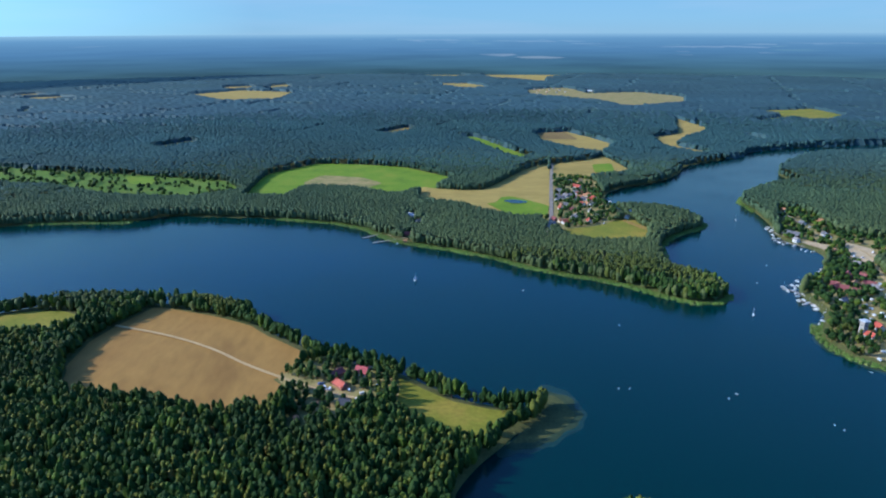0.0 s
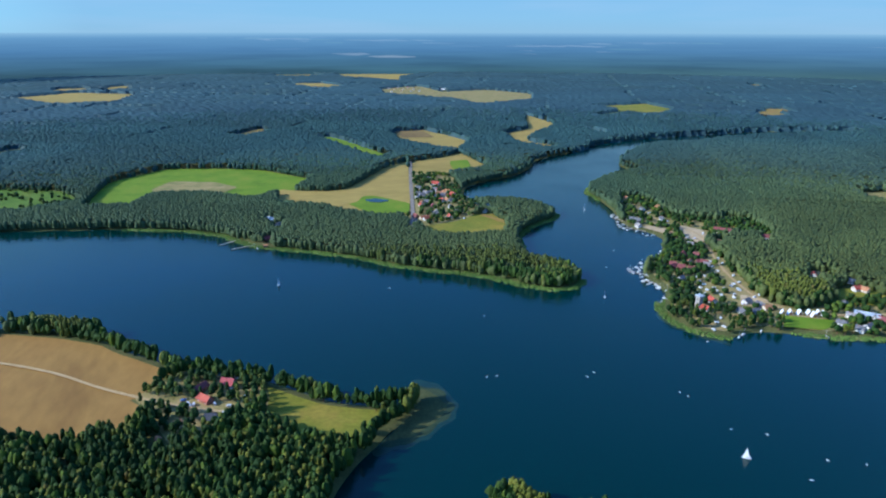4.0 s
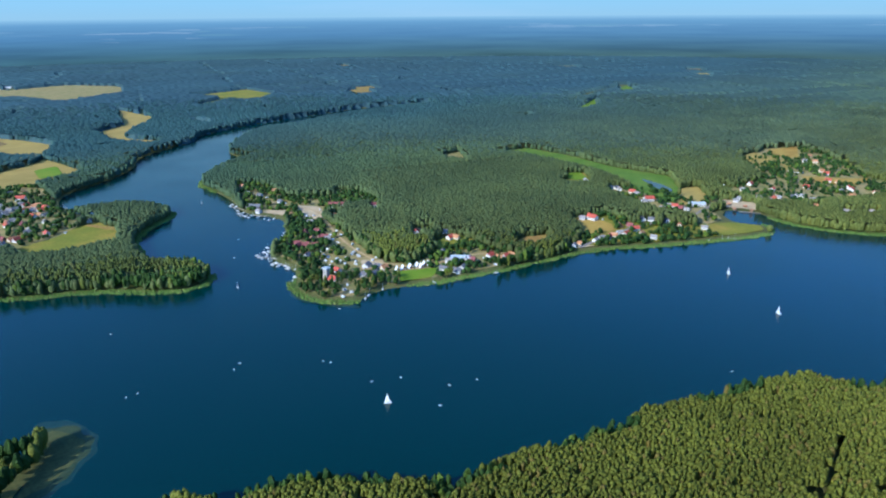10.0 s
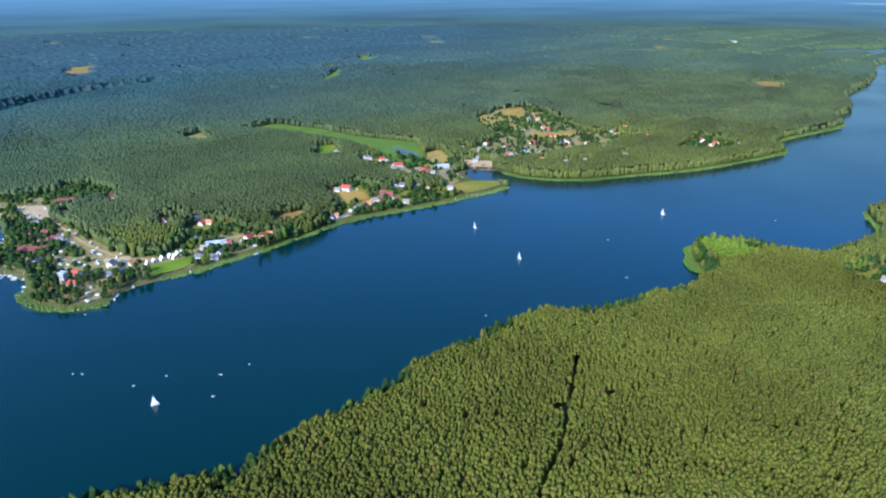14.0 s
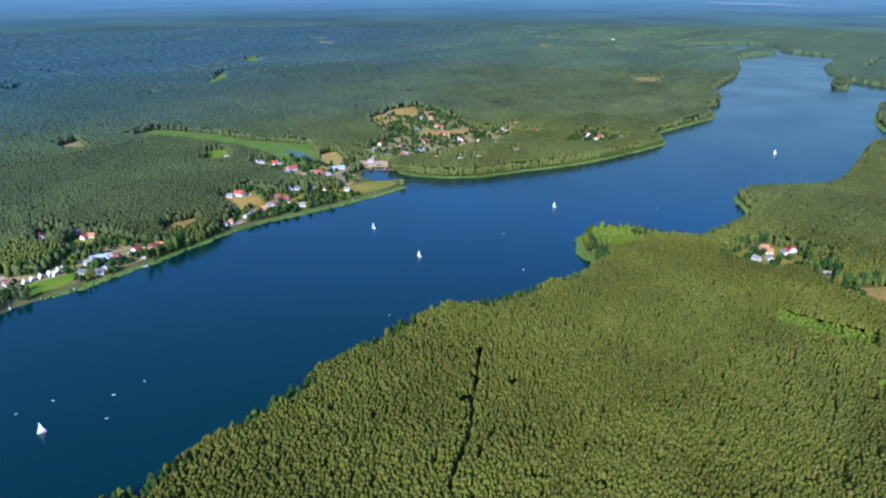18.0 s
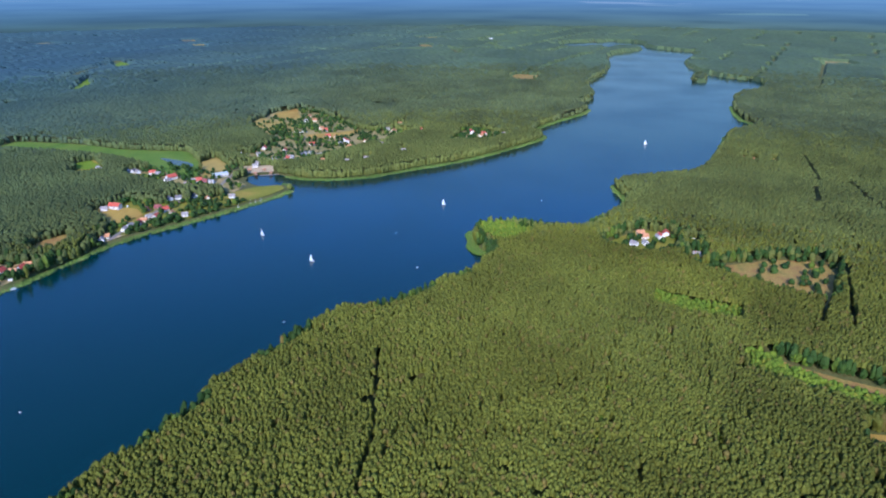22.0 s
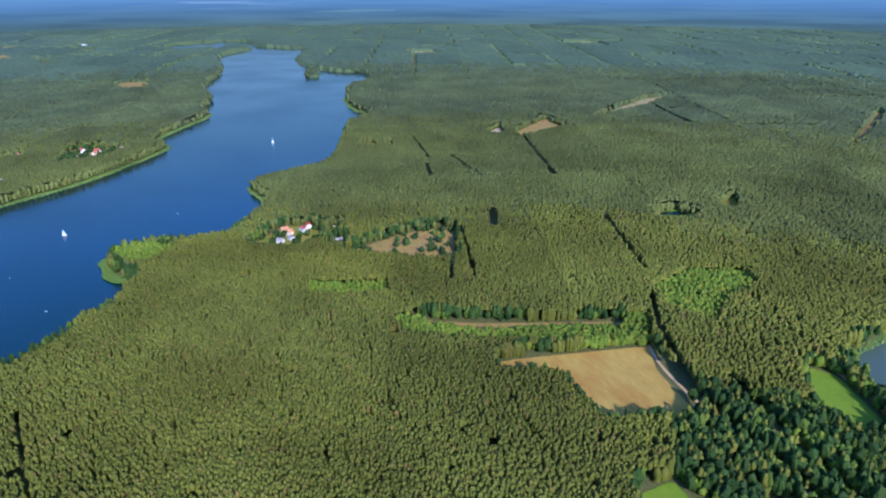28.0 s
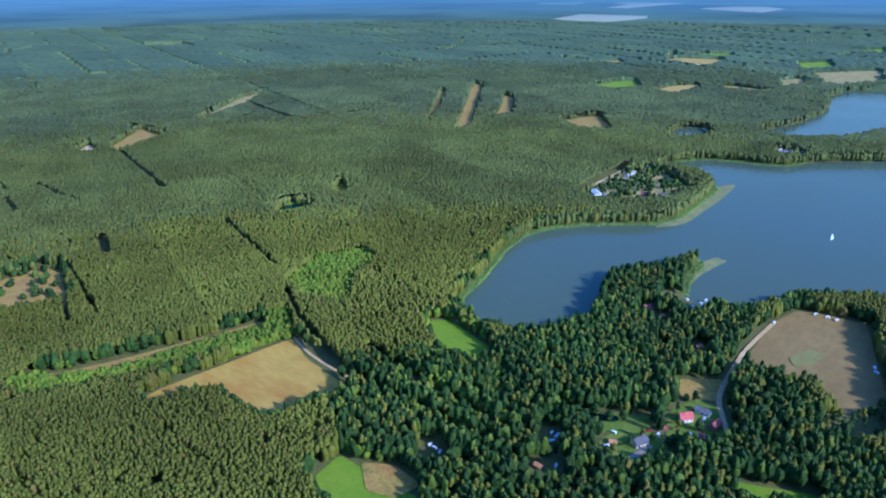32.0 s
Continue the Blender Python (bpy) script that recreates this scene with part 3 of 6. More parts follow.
field("farm_sand", [(-96, 438), (-74, 442), (-62, 424), (-66, 408), (-91, 412)], DRY, "bare sand round a new house", "yard")
field("green_strip_field", [(56, 1028), (106, 1053), (155, 991), (144, 936), (91, 943)], LUSH, "bright green strip of crop", "field")
field("tan_strip_field", [(-38, 1111), (15, 1102), (94, 1064), (81, 1016), (38, 983), (-3, 1040)], STRAW, "tan stubble strip", "field")
field("tan_meadow_patch", [(-236, 1155), (-214, 1220), (-141, 1199), (-101, 1152), (-123, 1113), (-204, 1107)], DRY, "mown tan patch in the meadow", "field")
field("green_patch", [(-561, 1219), (-504, 1208), (-485, 1147), (-527, 1157)], LUSH, "bright green patch in the marsh", "field")
field("brown_strip_field", [(234, 1740), (304, 1738), (316, 1618), (239, 1629)], PLOUGH, "brown ploughed strip", "field")
field("green_square_field", [(283, 1310), (322, 1321), (310, 1244), (272, 1234)], LUSH, "green square of crop", "field")
field("red_strip", [(245, 910), (266, 871), (260, 855), (239, 905)], HEATH, "reddish ploughed strip beside the meadow", "field")
field("rusty_meadow", [(209, -260), (191, -270), (168, -266), (173, -249), (190, -244)], HEATH, "rusty rough meadow", "meadow")
field("green_patch_plough", [(34, -535), (25, -558), (13, -558), (17, -535), (28, -525)], WEEDS, "greenish patch of weeds in the field", "field")
field("far_town", [(339, -2204), (183, -2382), (149, -2086), (243, -1965)], DRY, "plots of a far lakeside town", "village ground")
field("far_field", [(738, -2530), (633, -2559), (616, -2433), (706, -2430)], LUSH, "bright green far field", "field")
field("far_field", [(413, -2429), (335, -2517), (299, -2347), (366, -2271)], LUSH, "bright green far field", "field")
field("far_field", [(345, -2904), (241, -3019), (219, -2819)], LUSH, "bright green far field", "field")
field("far_field", [(-61, 3376), (125, 3364), (216, 3129), (90, 3047)], STRAW, "pale far field", "field")
field("far_field", [(-980, 3199), (-868, 3256), (-815, 3098), (-922, 3046)], STRAW, "pale far field", "field")
field("far_field", [(-790, 3251), (-720, 3347), (-666, 3150), (-740, 3094)], STRAW, "pale far field", "field")


field("heath_clearing", [(595, 495), (622, 482), (617, 468), (587, 452), (562, 466), (572, 486)], HEATH, "tan heathy clearing behind the shore trees", "clearing")
field("house_clearing", [(524, 612), (546, 598), (533, 576), (507, 586)], DRY, "small dry clearing round a house", "clearing")
field("pasture", [(505, 556), (546, 556), (548, 524), (517, 508), (490, 526)], GRASS, "dry pasture above the shore houses", "meadow")
field("hotel_road", [(563, 835), (592, 806), (577, 784), (540, 797)], DRY, "bare tan ground behind the hotels", "yard")
field("wood_meadow", [(889, 672), (924, 654), (898, 620), (873, 627)], LUSH, "green meadow in the woods beside a white house", "meadow")
field("far_felling", [(1964, 92), (2022, 72), (2012, 10), (1925, 8)], HEATH, "reddish felled plot in the far woods", "felling")
field("far_felling", [(1315, 1150), (1366, 1145), (1354, 1112), (1300, 1105)], HEATH, "reddish felled plot in the far woods", "felling")
field("far_glade", [(2030, 1325), (2140, 1355), (2055, 1258), (1965, 1250)], LUSH, "green glade in a far valley", "glade")
field("marsh_pond", MARSH_POND, PALE_WATER, "pale shallow pond in the marsh", "pond", False, LAND + 0.85)
field("hamlet_pond", [(128, -381), (116, -387), (106, -392), (103, -386), (113, -380), (124, -375)], WATER, "small dark garden pond", "pond", False, LAND + 1.25)
field("meadow_pond", [(88, 1023), (110, 1030), (130, 1010), (106, 1000)], WATER, "narrow pond in a green field", "pond", False, LAND + 1.25)
field("forest_pond", FOREST_POND, WATER, "dark little pond in the pines", "pond", False, LAND + 0.85)


def floor_z(x, y):
    """The height of the ground or the topmost patch at a place."""
    spot = np.array([[x, y]], float)
    return max([LAND] + [z for outline, z in FLOORS if inside(spot, outline)[0]])


def open_land(xy, margin=0.0):
    """Points in a clearing, or nearer to one than the margin."""
    hit = np.zeros(len(xy), bool)
    for outline in CLEAR:
        hit |= inside(xy, outline)
        if margin:
            hit |= reach(xy, outline, margin * 2) < margin
    return hit


# ---- forest ----
BLOCK_TURN, BLOCK_LONG, BLOCK_WIDE = radians(-20), 310.0, 150.0


def compartments(xy):
    """Straight forest compartments: the height of each stand, and which places lie on a ride between two."""
    u = (xy[:, 0] * math.cos(BLOCK_TURN) + xy[:, 1] * math.sin(BLOCK_TURN)) / BLOCK_LONG
    v = (-xy[:, 0] * math.sin(BLOCK_TURN) + xy[:, 1] * math.cos(BLOCK_TURN)) / BLOCK_WIDE
    draw = np.modf(np.abs(np.sin(np.floor(u) * 127.1 + np.floor(v) * 311.7)) * 43758.5453)[0]
    ride = np.zeros(len(xy), bool)
    for along, other, size in ((u, v, BLOCK_LONG), (v, u, BLOCK_WIDE)):
        edge = np.round(along)
        chance = np.modf(np.abs(np.sin(edge * 269.5 + np.floor(other) * 183.3 + size)) * 43758.5453)[0]
        ride |= (np.abs(along - edge) * size < 2.2 + 2.2 * chance) & (chance > 0.45)
    return 0.84 + 0.26 * draw, ride


def crown(rng, rings, spokes, profile, wobble):
    """A ragged crown of rings between foot and tip: points and triangles, one metre wide and high."""
    pts, tris = [], []
    for k in range(rings):
        h, r = profile[k]
        lean = rng.uniform(-0.08, 0.08, 2)
        for s in range(spokes):
            a = 2 * math.pi * (s + 0.5 * (k % 2)) / spokes + rng.uniform(-0.25, 0.25)
            w = r * rng.uniform(1 - wobble, 1 + wobble)
            pts.append((w * math.cos(a) + lean[0], w * math.sin(a) + lean[1], h + rng.uniform(-0.045, 0.045)))
    pts.append((rng.uniform(-0.08, 0.08), rng.uniform(-0.08, 0.08), 1.0))
    for k in range(rings - 1):
        for s in range(spokes):
            a, b = k * spokes + s, k * spokes + (s + 1) % spokes
            c, d = a + spokes, b + spokes
            tris += [(a, b, d), (a, d, c)]
    top = rings * spokes
    tris += [((rings - 1) * spokes + s, (rings - 1) * spokes + (s + 1) % spokes, top) for s in range(spokes)]
    return np.array(pts), np.array(tris)


RNG = np.random.RandomState(7)
PINE_SHAPE = [(0.64, 0.56), (0.89, 0.42)]
EDGE_SHAPE = [(0.10, 0.40), (0.50, 0.54), (0.86, 0.38)]
LEAF_SHAPE = [(0.24, 0.36), (0.58, 0.54), (0.87, 0.36)]
FINE_PINES = [crown(RNG, 2, 4, PINE_SHAPE, 0.34) for _ in range(14)]
FINE_LEAVES = [crown(RNG, 3, 6, LEAF_SHAPE, 0.42) for _ in range(10)]
EDGE_PINES = [crown(RNG, 3, 5, EDGE_SHAPE, 0.30) for _ in range(8)]
ROUGH_PINES = [crown(RNG, 1, 5, [(0.74, 0.54)], 0.30) for _ in range(10)]
CONES = [crown(RNG, 1, 5, [(0.78, 0.56)], 0.32) for _ in range(6)]


def forest(name, places, shapes, mat, wide, tall, label, z=LAND, stands=False, smooth=True):
    """One mesh of many trees, each with its own size and turn."""
    rng = np.random.RandomState(len(places))
    kind = rng.randint(0, len(shapes), len(places))
    verts, tris, base = [], [], 0
    for k, (pts, tri) in enumerate(shapes):
        mine = places[kind == k]
        n = len(mine)
        if not n:
            continue
        a, w = rng.uniform(0, 6.3, n), rng.uniform(*wide, n)
        h = rng.uniform(*tall, n) * (compartments(mine)[0] if stands else 1.0)
        c, s = np.cos(a)[:, None], np.sin(a)[:, None]
        x, y = pts[None, :, 0] * w[:, None], pts[None, :, 1] * w[:, None]
        v = np.stack([mine[:, :1] + c * x - s * y, mine[:, 1:2] + s * x + c * y, z + pts[None, :, 2] * h[:, None]], -1)
        verts.append(v.reshape(-1, 3))
        tris.append((tri[None] + (base + np.arange(n) * len(pts))[:, None, None]).reshape(-1, 3))
        base += n * len(pts)
    return tagged(new(name, mesh_of(name, np.concatenate(verts), np.concatenate(tris), mat, smooth)), label, "forest", kind="stuff")


def scattered(step, near, far_off, low=-102, high=132, seed=1, jitter=0.52):
    """Places on an uneven grid in a ring sector of land, out of clearings and water."""
    rng = np.random.RandomState(seed)
    g = np.arange(-far_off, far_off, step)
    x, y = np.meshgrid(g, g)
    p = np.stack([x.ravel(), y.ravel()], 1) + rng.uniform(-jitter, jitter, (x.size, 2)) * step
    r, a = np.hypot(p[:, 0], p[:, 1] + 20), np.degrees(np.arctan2(p[:, 1] + 20, p[:, 0]))
    p = p[(r > near) & (r < far_off) & (a > low) & (a < high)]
    return p[(ashore(p) > 1.2)]


# the low spit before the inlet, and house plots opened towards the camera's view
CLEAR.append(np.array([(800, 390), (850, 395), (870, 392), (838, 352), (856, 322), (832, 303), (780, 318), (750, 350)], float))
CLEAR.append(np.array([(550, 569), (541, 577), (519, 551), (526, 545)], float))
CLEAR.append(np.array([(618, 429), (610, 439), (585, 419), (591, 411)], float))
CLEAR.append(np.array([(947, 394), (942, 405), (906, 387), (910, 378)], float))
CLEAR.append(np.array([(930, 390), (925, 401), (890, 384), (894, 374)], float))
CLEAR.append(np.array([(1002, 242), (999, 254), (961, 243), (964, 233)], float))
CLEAR.append(np.array([(982, 266), (978, 277), (941, 265), (943, 255)], float))
CLEAR.append(np.array([(1220, 257), (1218, 269), (1173, 258), (1175, 248)], float))
CLEAR.append(np.array([(1099, 240), (1096, 252), (1055, 241), (1058, 231)], float))
CLEAR.append(np.array([(1209, 46), (1209, 58), (1164, 55), (1165, 45)], float))
CLEAR.append(np.array([(1060, 196), (1058, 208), (1018, 198), (1020, 189)], float))
CLEAR.append(np.array([(257, 922), (245, 925), (237, 888), (246, 886)], float))
CLEAR.append(np.array([(-27, 908), (-39, 908), (-37, 871), (-27, 871)], float))
CLEAR.append(np.array([(317, -994), (328, -990), (315, -953), (305, -956)], float))
CLEAR.append(np.array([(176, -1210), (188, -1208), (180, -1164), (170, -1166)], float))
CLEAR.append(np.array([(185, -1213), (197, -1211), (189, -1167), (179, -1169)], float))
CLEAR.append(np.array([(170, -1219), (182, -1217), (174, -1173), (164, -1174)], float))
CLEAR.append(np.array([(663, -182), (666, -170), (637, -164), (635, -174)], float))
CLEAR.append(np.array([(440, 3059), (428, 3061), (415, 2964), (425, 2962)], float))
CLEAR.append(np.array([(604, 2936), (592, 2938), (574, 2844), (584, 2842)], float))
CLEAR.append(np.array([(3257, 261), (3255, 273), (3154, 263), (3154, 253)], float))
CLEAR.append(np.array([(543, 543), (534, 552), (512, 527), (520, 520)], float))
CLEAR.append(np.array([(545, 458), (537, 467), (514, 445), (521, 438)], float))
CLEAR.append(np.array([(980, 303), (976, 314), (938, 301), (942, 291)], float))
CLEAR.append(np.array([(1271, 246), (1269, 258), (1223, 247), (1225, 237)], float))
CLEAR.append(np.array([(1012, 448), (1007, 459), (969, 440), (974, 431)], float))
CLEAR.append(np.array([(1002, 433), (997, 444), (960, 425), (964, 416)], float))
CLEAR.append(np.array([(97, -380), (108, -377), (101, -357), (92, -360)], float))
CLEAR.append(np.array([(95, -365), (106, -362), (99, -342), (90, -345)], float))
CLEAR.append(np.array([(128, -358), (139, -353), (131, -334), (121, -338)], float))
CLEAR.append(np.array([(111, -332), (122, -328), (114, -309), (105, -313)], float))
CLEAR.append(np.array([(184, -304), (194, -298), (182, -281), (173, -287)], float))
CLEAR.append(np.array([(175, -302), (185, -296), (173, -280), (165, -285)], float))
CLEAR.append(np.array([(139, -600), (151, -597), (143, -571), (134, -573)], float))
CLEAR.append(np.array([(123, -595), (135, -593), (128, -566), (118, -568)], float))
CLEAR.append(np.array([(115, -585), (127, -583), (120, -556), (110, -559)], float))
CLEAR.append(np.array([(111, -594), (123, -592), (116, -565), (107, -567)], float))
CLEAR.append(np.array([(109, -603), (121, -601), (115, -574), (105, -576)], float))
CLEAR.append(np.array([(712, -187), (714, -175), (683, -169), (681, -179)], float))
CLEAR.append(np.array([(764, 432), (758, 443), (728, 423), (733, 415)], float))
CLEAR.append(np.array([(770, 423), (764, 434), (734, 415), (739, 406)], float))
CLEAR.append(np.array([(779, 407), (773, 418), (743, 399), (748, 391)], float))
CLEAR.append(np.array([(153, -1218), (165, -1216), (158, -1172), (148, -1173)], float))
CLEAR.append(np.array([(561, 722), (551, 730), (530, 699), (538, 693)], float))
CLEAR.append(np.array([(501, 728), (491, 734), (472, 704), (480, 698)], float))
CLEAR.append(np.array([(894, 374), (889, 385), (855, 368), (859, 359)], float))
CLEAR.append(np.array([(910, 390), (905, 401), (870, 383), (874, 374)], float))
CLEAR.append(np.array([(914, 369), (909, 380), (874, 364), (878, 355)], float))
CLEAR.append(np.array([(901, 354), (896, 365), (861, 350), (865, 340)], float))
CLEAR.append(np.array([(-40, 819), (-52, 819), (-49, 784), (-39, 785)], float))
CLEAR.append(np.array([(-93, 414), (-105, 412), (-99, 389), (-89, 391)], float))
CLEAR.append(np.array([(119, -325), (130, -320), (122, -302), (113, -306)], float))
CLEAR.append(np.array([(128, -550), (140, -547), (133, -522), (123, -525)], float))
CLEAR.append(np.array([(88, -518), (100, -516), (94, -491), (84, -493)], float))
CLEAR.append(np.array([(233, -930), (245, -927), (235, -892), (225, -894)], float))
CLEAR.append(np.array([(1094, -330), (1097, -319), (1056, -308), (1053, -318)], float))
CLEAR.append(np.array([(1078, -369), (1082, -358), (1041, -346), (1038, -355)], float))
CLEAR.append(np.array([(1085, -342), (1088, -331), (1047, -320), (1045, -329)], float))
CLEAR.append(np.array([(-39, 846), (-51, 846), (-48, 811), (-38, 811)], float))
CLEAR.append(np.array([(145, -557), (156, -554), (148, -529), (138, -532)], float))
CLEAR.append(np.array([(524, 592), (515, 600), (494, 573), (502, 567)], float))
CLEAR.append(np.array([(1220, 195), (1218, 207), (1173, 198), (1175, 188)], float))
CLEAR.append(np.array([(-38, 938), (-50, 938), (-47, 900), (-37, 901)], float))
CLEAR.append(np.array([(610, 2908), (598, 2910), (580, 2817), (590, 2815)], float))
CLEAR.append(np.array([(3266, 225), (3266, 237), (3163, 228), (3164, 219)], float))
CLEAR.append(np.array([(3231, 239), (3230, 251), (3129, 242), (3130, 232)], float))

# scattered far clearings and logging rides
far_rng = random.Random(12)
for k in range(16):
    a, r = radians(far_rng.uniform(-95, 125)), far_rng.uniform(2300, 3800)
    long, deep = far_rng.uniform(60, 190), far_rng.uniform(40, 90)
    corners = [(-0.5, -0.5), (0.1, -0.6), (0.5, -0.2), (0.45, 0.4), (-0.2, 0.5)]
    x, y = r * math.cos(a), r * math.sin(a) - 20
    if ashore(np.array([[x, y]]))[0] > 50:
        field("far_clearing", [(x - long * u * math.sin(a) + 2 * deep * v * math.cos(a), y + long * u * math.cos(a) + 2 * deep * v * math.sin(a)) for u, v in corners], far_rng.choice((STRAW, HEATH, DRY, STRAW)), "pale clearing in the far forest", "clearing")

# forest rides and roads: narrow gaps in the trees
RIDES = []
for k in range(26):
    a, r, way = radians(far_rng.uniform(-95, 125)), far_rng.uniform(1250, 3600), radians(far_rng.choice((20, 20, 110, 65)) + far_rng.uniform(-8, 8))
    x, y, long = r * math.cos(a), r * math.sin(a) - 20, far_rng.uniform(60, 260)
    RIDES.append(([(x, y), (x + long * math.cos(way), y + long * math.sin(way))], far_rng.uniform(3.5, 7.5)))
RIDES.append(([(654, -305), (503, -238)], 2.7))
RIDES.append(([(635, -303), (500, -261)], 2.2))
RIDES.append(([(1040, -586), (779, -504)], 4))
RIDES.append(([(609, -470), (464, -415)], 3))
RIDES.append(([(418, 88), (358, 77), (313, 67), (272, 66)], 1.7))
RIDES.append(([(414, -385), (362, -354), (286, -324)], 3))
RIDES.append(([(288, -355), (224, -345), (153, -334)], 4.5))
RIDES.append(([(905, -364), (834, -343)], 4))
RIDES.append(([(675, -356), (622, -335)], 4))
RIDES.append(([(1210, -985), (1010, -923)], 7))
RIDES.append(([(937, -417), (809, -406)], 3))
RIDES.append(([(1088, -406), (934, -379)], 3))
RIDES.append(([(676, -363), (619, -337)], 4))
RIDES.append(([(1646, 1237), (1894, 1322), (2168, 1378)], 9))
RIDES.append(([(-185, 416), (-127, 373), (-71, 329)], 2.5))
RIDES.append(([(56, -590), (63, -533), (63, -500), (62, -464), (59, -447), (50, -428), (43, -414)], 5))
RIDES.append(([(355, -340), (327, -329), (286, -323), (233, -320), (184, -317), (150, -316)], 3.4))
RIDES.append(([(346, -828), (347, -882), (345, -936), (345, -977)], 6))
RIDES.append(([(129, 832), (145, 898), (177, 1124), (209, 1323)], 4))
RIDES.append(([(1417, -3811), (940, -3664), (295, -3516)], 16))
RIDES.append(([(89, -342), (84, -352), (80, -367), (78, -376)], 5))


def on_line(xy, points, half):
    """Points nearer to an open line than half its width."""
    hit = np.zeros(len(xy), bool)
    for a, b in zip(points[:-1], points[1:]):
        a, b = np.array(a, float), np.array(b, float)
        way = b - a
        along = np.clip((xy - a) @ way / (way @ way), 0, 1)
        hit |= np.hypot(*(xy - a - along[:, None] * way).T) < half
    return hit


def fading(places, last, first):
    """A share of the places that falls from all at one distance to none at another."""
    far = np.hypot(places[:, 0], places[:, 1] + 20)
    draw = np.modf(np.abs(np.sin(places[:, 0] * 12.9898 + places[:, 1] * 78.233)) * 43758.5453)[0]
    return draw < np.clip((last - far) / (last - first), 0, 1)


def cut(places):
    """Places left standing beside rides and roads."""
    gone = np.zeros(len(places), bool)
    for points, half in RIDES:
        gone |= on_line(places, points, half)
    return places[~gone]


LEAFY, YOUNG, ROWS = [], [], []
SHRUBBY = [[(400, -490), (318, -467), (237, -440), (219, -416), (262, -395), (267, -360), (311, -370), (350, -400), (385, -440)], [(255, -355), (180, -320), (150, -330), (190, -390), (240, -400)]]
LEAFY.append([(314, -317), (283, -340), (220, -417), (180, -523), (63, -543), (-17, -446), (-63, -408), (-53, -372), (182, -199), (203, -246)])
LEAFY.append([(556, -120), (540, -156), (531, -189), (501, -179), (508, -142), (524, -117)])
LEAFY.append([(208, -582), (168, -680), (69, -585), (61, -493), (161, -471)])
LEAFY.append([(-174, 576), (-38, 496), (-18, 434), (-67, 391), (-109, 420), (-130, 478)])
LEAFY.append([(187, 693), (274, 626), (237, 598), (190, 635)])
LEAFY.append([(-709, 639), (-415, 667), (-276, 633), (-105, 528), (-28, 486), (-10, 442), (39, 371), (76, 365), (57, 272), (-349, 275)])
YOUNG.append([(432, -399), (453, -458), (432, -501), (400, -490), (385, -440), (350, -400), (390, -385)])
YOUNG.append([(556, -120), (540, -156), (531, -189), (501, -179), (508, -142), (524, -117)])
YOUNG.append([(462, -168), (462, -195), (435, -236), (414, -302), (390, -367), (349, -339), (390, -230), (425, -170)])
YOUNG.append([(542, -116), (522, -182), (504, -182), (523, -117)])
YOUNG.append([(704, 50), (718, 26), (700, -16), (679, -12), (648, 12), (654, 27), (676, 41)])
ROWS.append([(346, -208), (311, -202), (250, -197)])
ROWS.append([(255, -267), (201, -263), (153, -259)])
ROWS.append([(359, -131), (319, -130)])
ROWS.append([(492, -88), (378, -68), (291, -52)])
ROWS.append([(479, -122), (393, -106)])
ROWS.append([(379, 77), (342, 75)])
ROWS.append([(394, 41), (328, 40)])
ROWS.append([(469, -147), (398, -134)])
near_places = scattered(2.12, 262, 790)
near_places = cut(near_places[~open_land(near_places, 2.0)])
mid_places = scattered(3.6, 620, 1420, seed=2)
mid_places = cut(mid_places[~open_land(mid_places)])
near_places = near_places[fading(near_places, 790, 640) & (soft_noise(near_places, 27, 21) < 0.98) & (soft_noise(near_places * (0.45, 1), 9, 22) < 0.84)]
mid_places = mid_places[~fading(mid_places, 790, 640) & fading(mid_places, 1420, 1180)]
leafy = (ashore(near_places) < 11) & (soft_noise(near_places, 60, 3) > -0.2)
for points in LEAFY:
    leafy |= inside(near_places, np.array(points, float)) & (np.random.RandomState(8).rand(len(near_places)) < 0.92)
leafy |= open_land(near_places, 6.5) & (soft_noise(near_places, 35, 6) > -0.35)
young = np.zeros(len(near_places), bool)
for points in YOUNG:
    young |= inside(near_places, np.array(points, float))
for points in ROWS:
    young |= on_line(near_places, points, 2.2) & (np.random.RandomState(16).rand(len(near_places)) < 0.6)
young |= (soft_noise(near_places, 75, 13) > 0.35) & (np.random.RandomState(14).rand(len(near_places)) < 0.028) & ~leafy
for points in SHRUBBY:
    young |= inside(near_places, np.array(points, float)) & (np.random.RandomState(15).rand(len(near_places)) < 0.45)
leafy &= ~young
sparse = leafy & (np.random.RandomState(9).rand(len(near_places)) < 0.55)
broad = near_places[leafy & ~sparse]
mid_young = np.zeros(len(mid_places), bool)
for points in YOUNG:
    mid_young |= inside(mid_places, np.array(points, float))
young_places = np.concatenate([near_places[young], mid_places[mid_young]])
mid_places = mid_places[~mid_young]
forest("young_wood", young_places, FINE_LEAVES, YOUNG_LEAF, (2.8, 5.4), (6.0, 10.5), "bright green young broadleaf wood in the hollows")
edge = ~leafy & ~young & ((ashore(near_places) < 6) | open_land(near_places, 4.5))
forest("pine_forest", near_places[~leafy & ~young & ~edge], FINE_PINES, PINE, (2.7, 4.2), (12.9, 15.2), "dense olive-green pine forest")
forest("forest_edge_pines", near_places[edge], EDGE_PINES, PINE, (3.4, 5.6), (9.0, 15.5), "pines with low boughs along the forest edge")
forest("mixed_forest", broad, FINE_LEAVES, LEAF, (3.2, 5.9), (8.5, 15.8), "dense green broadleaf trees along shores and hollows", smooth=False)
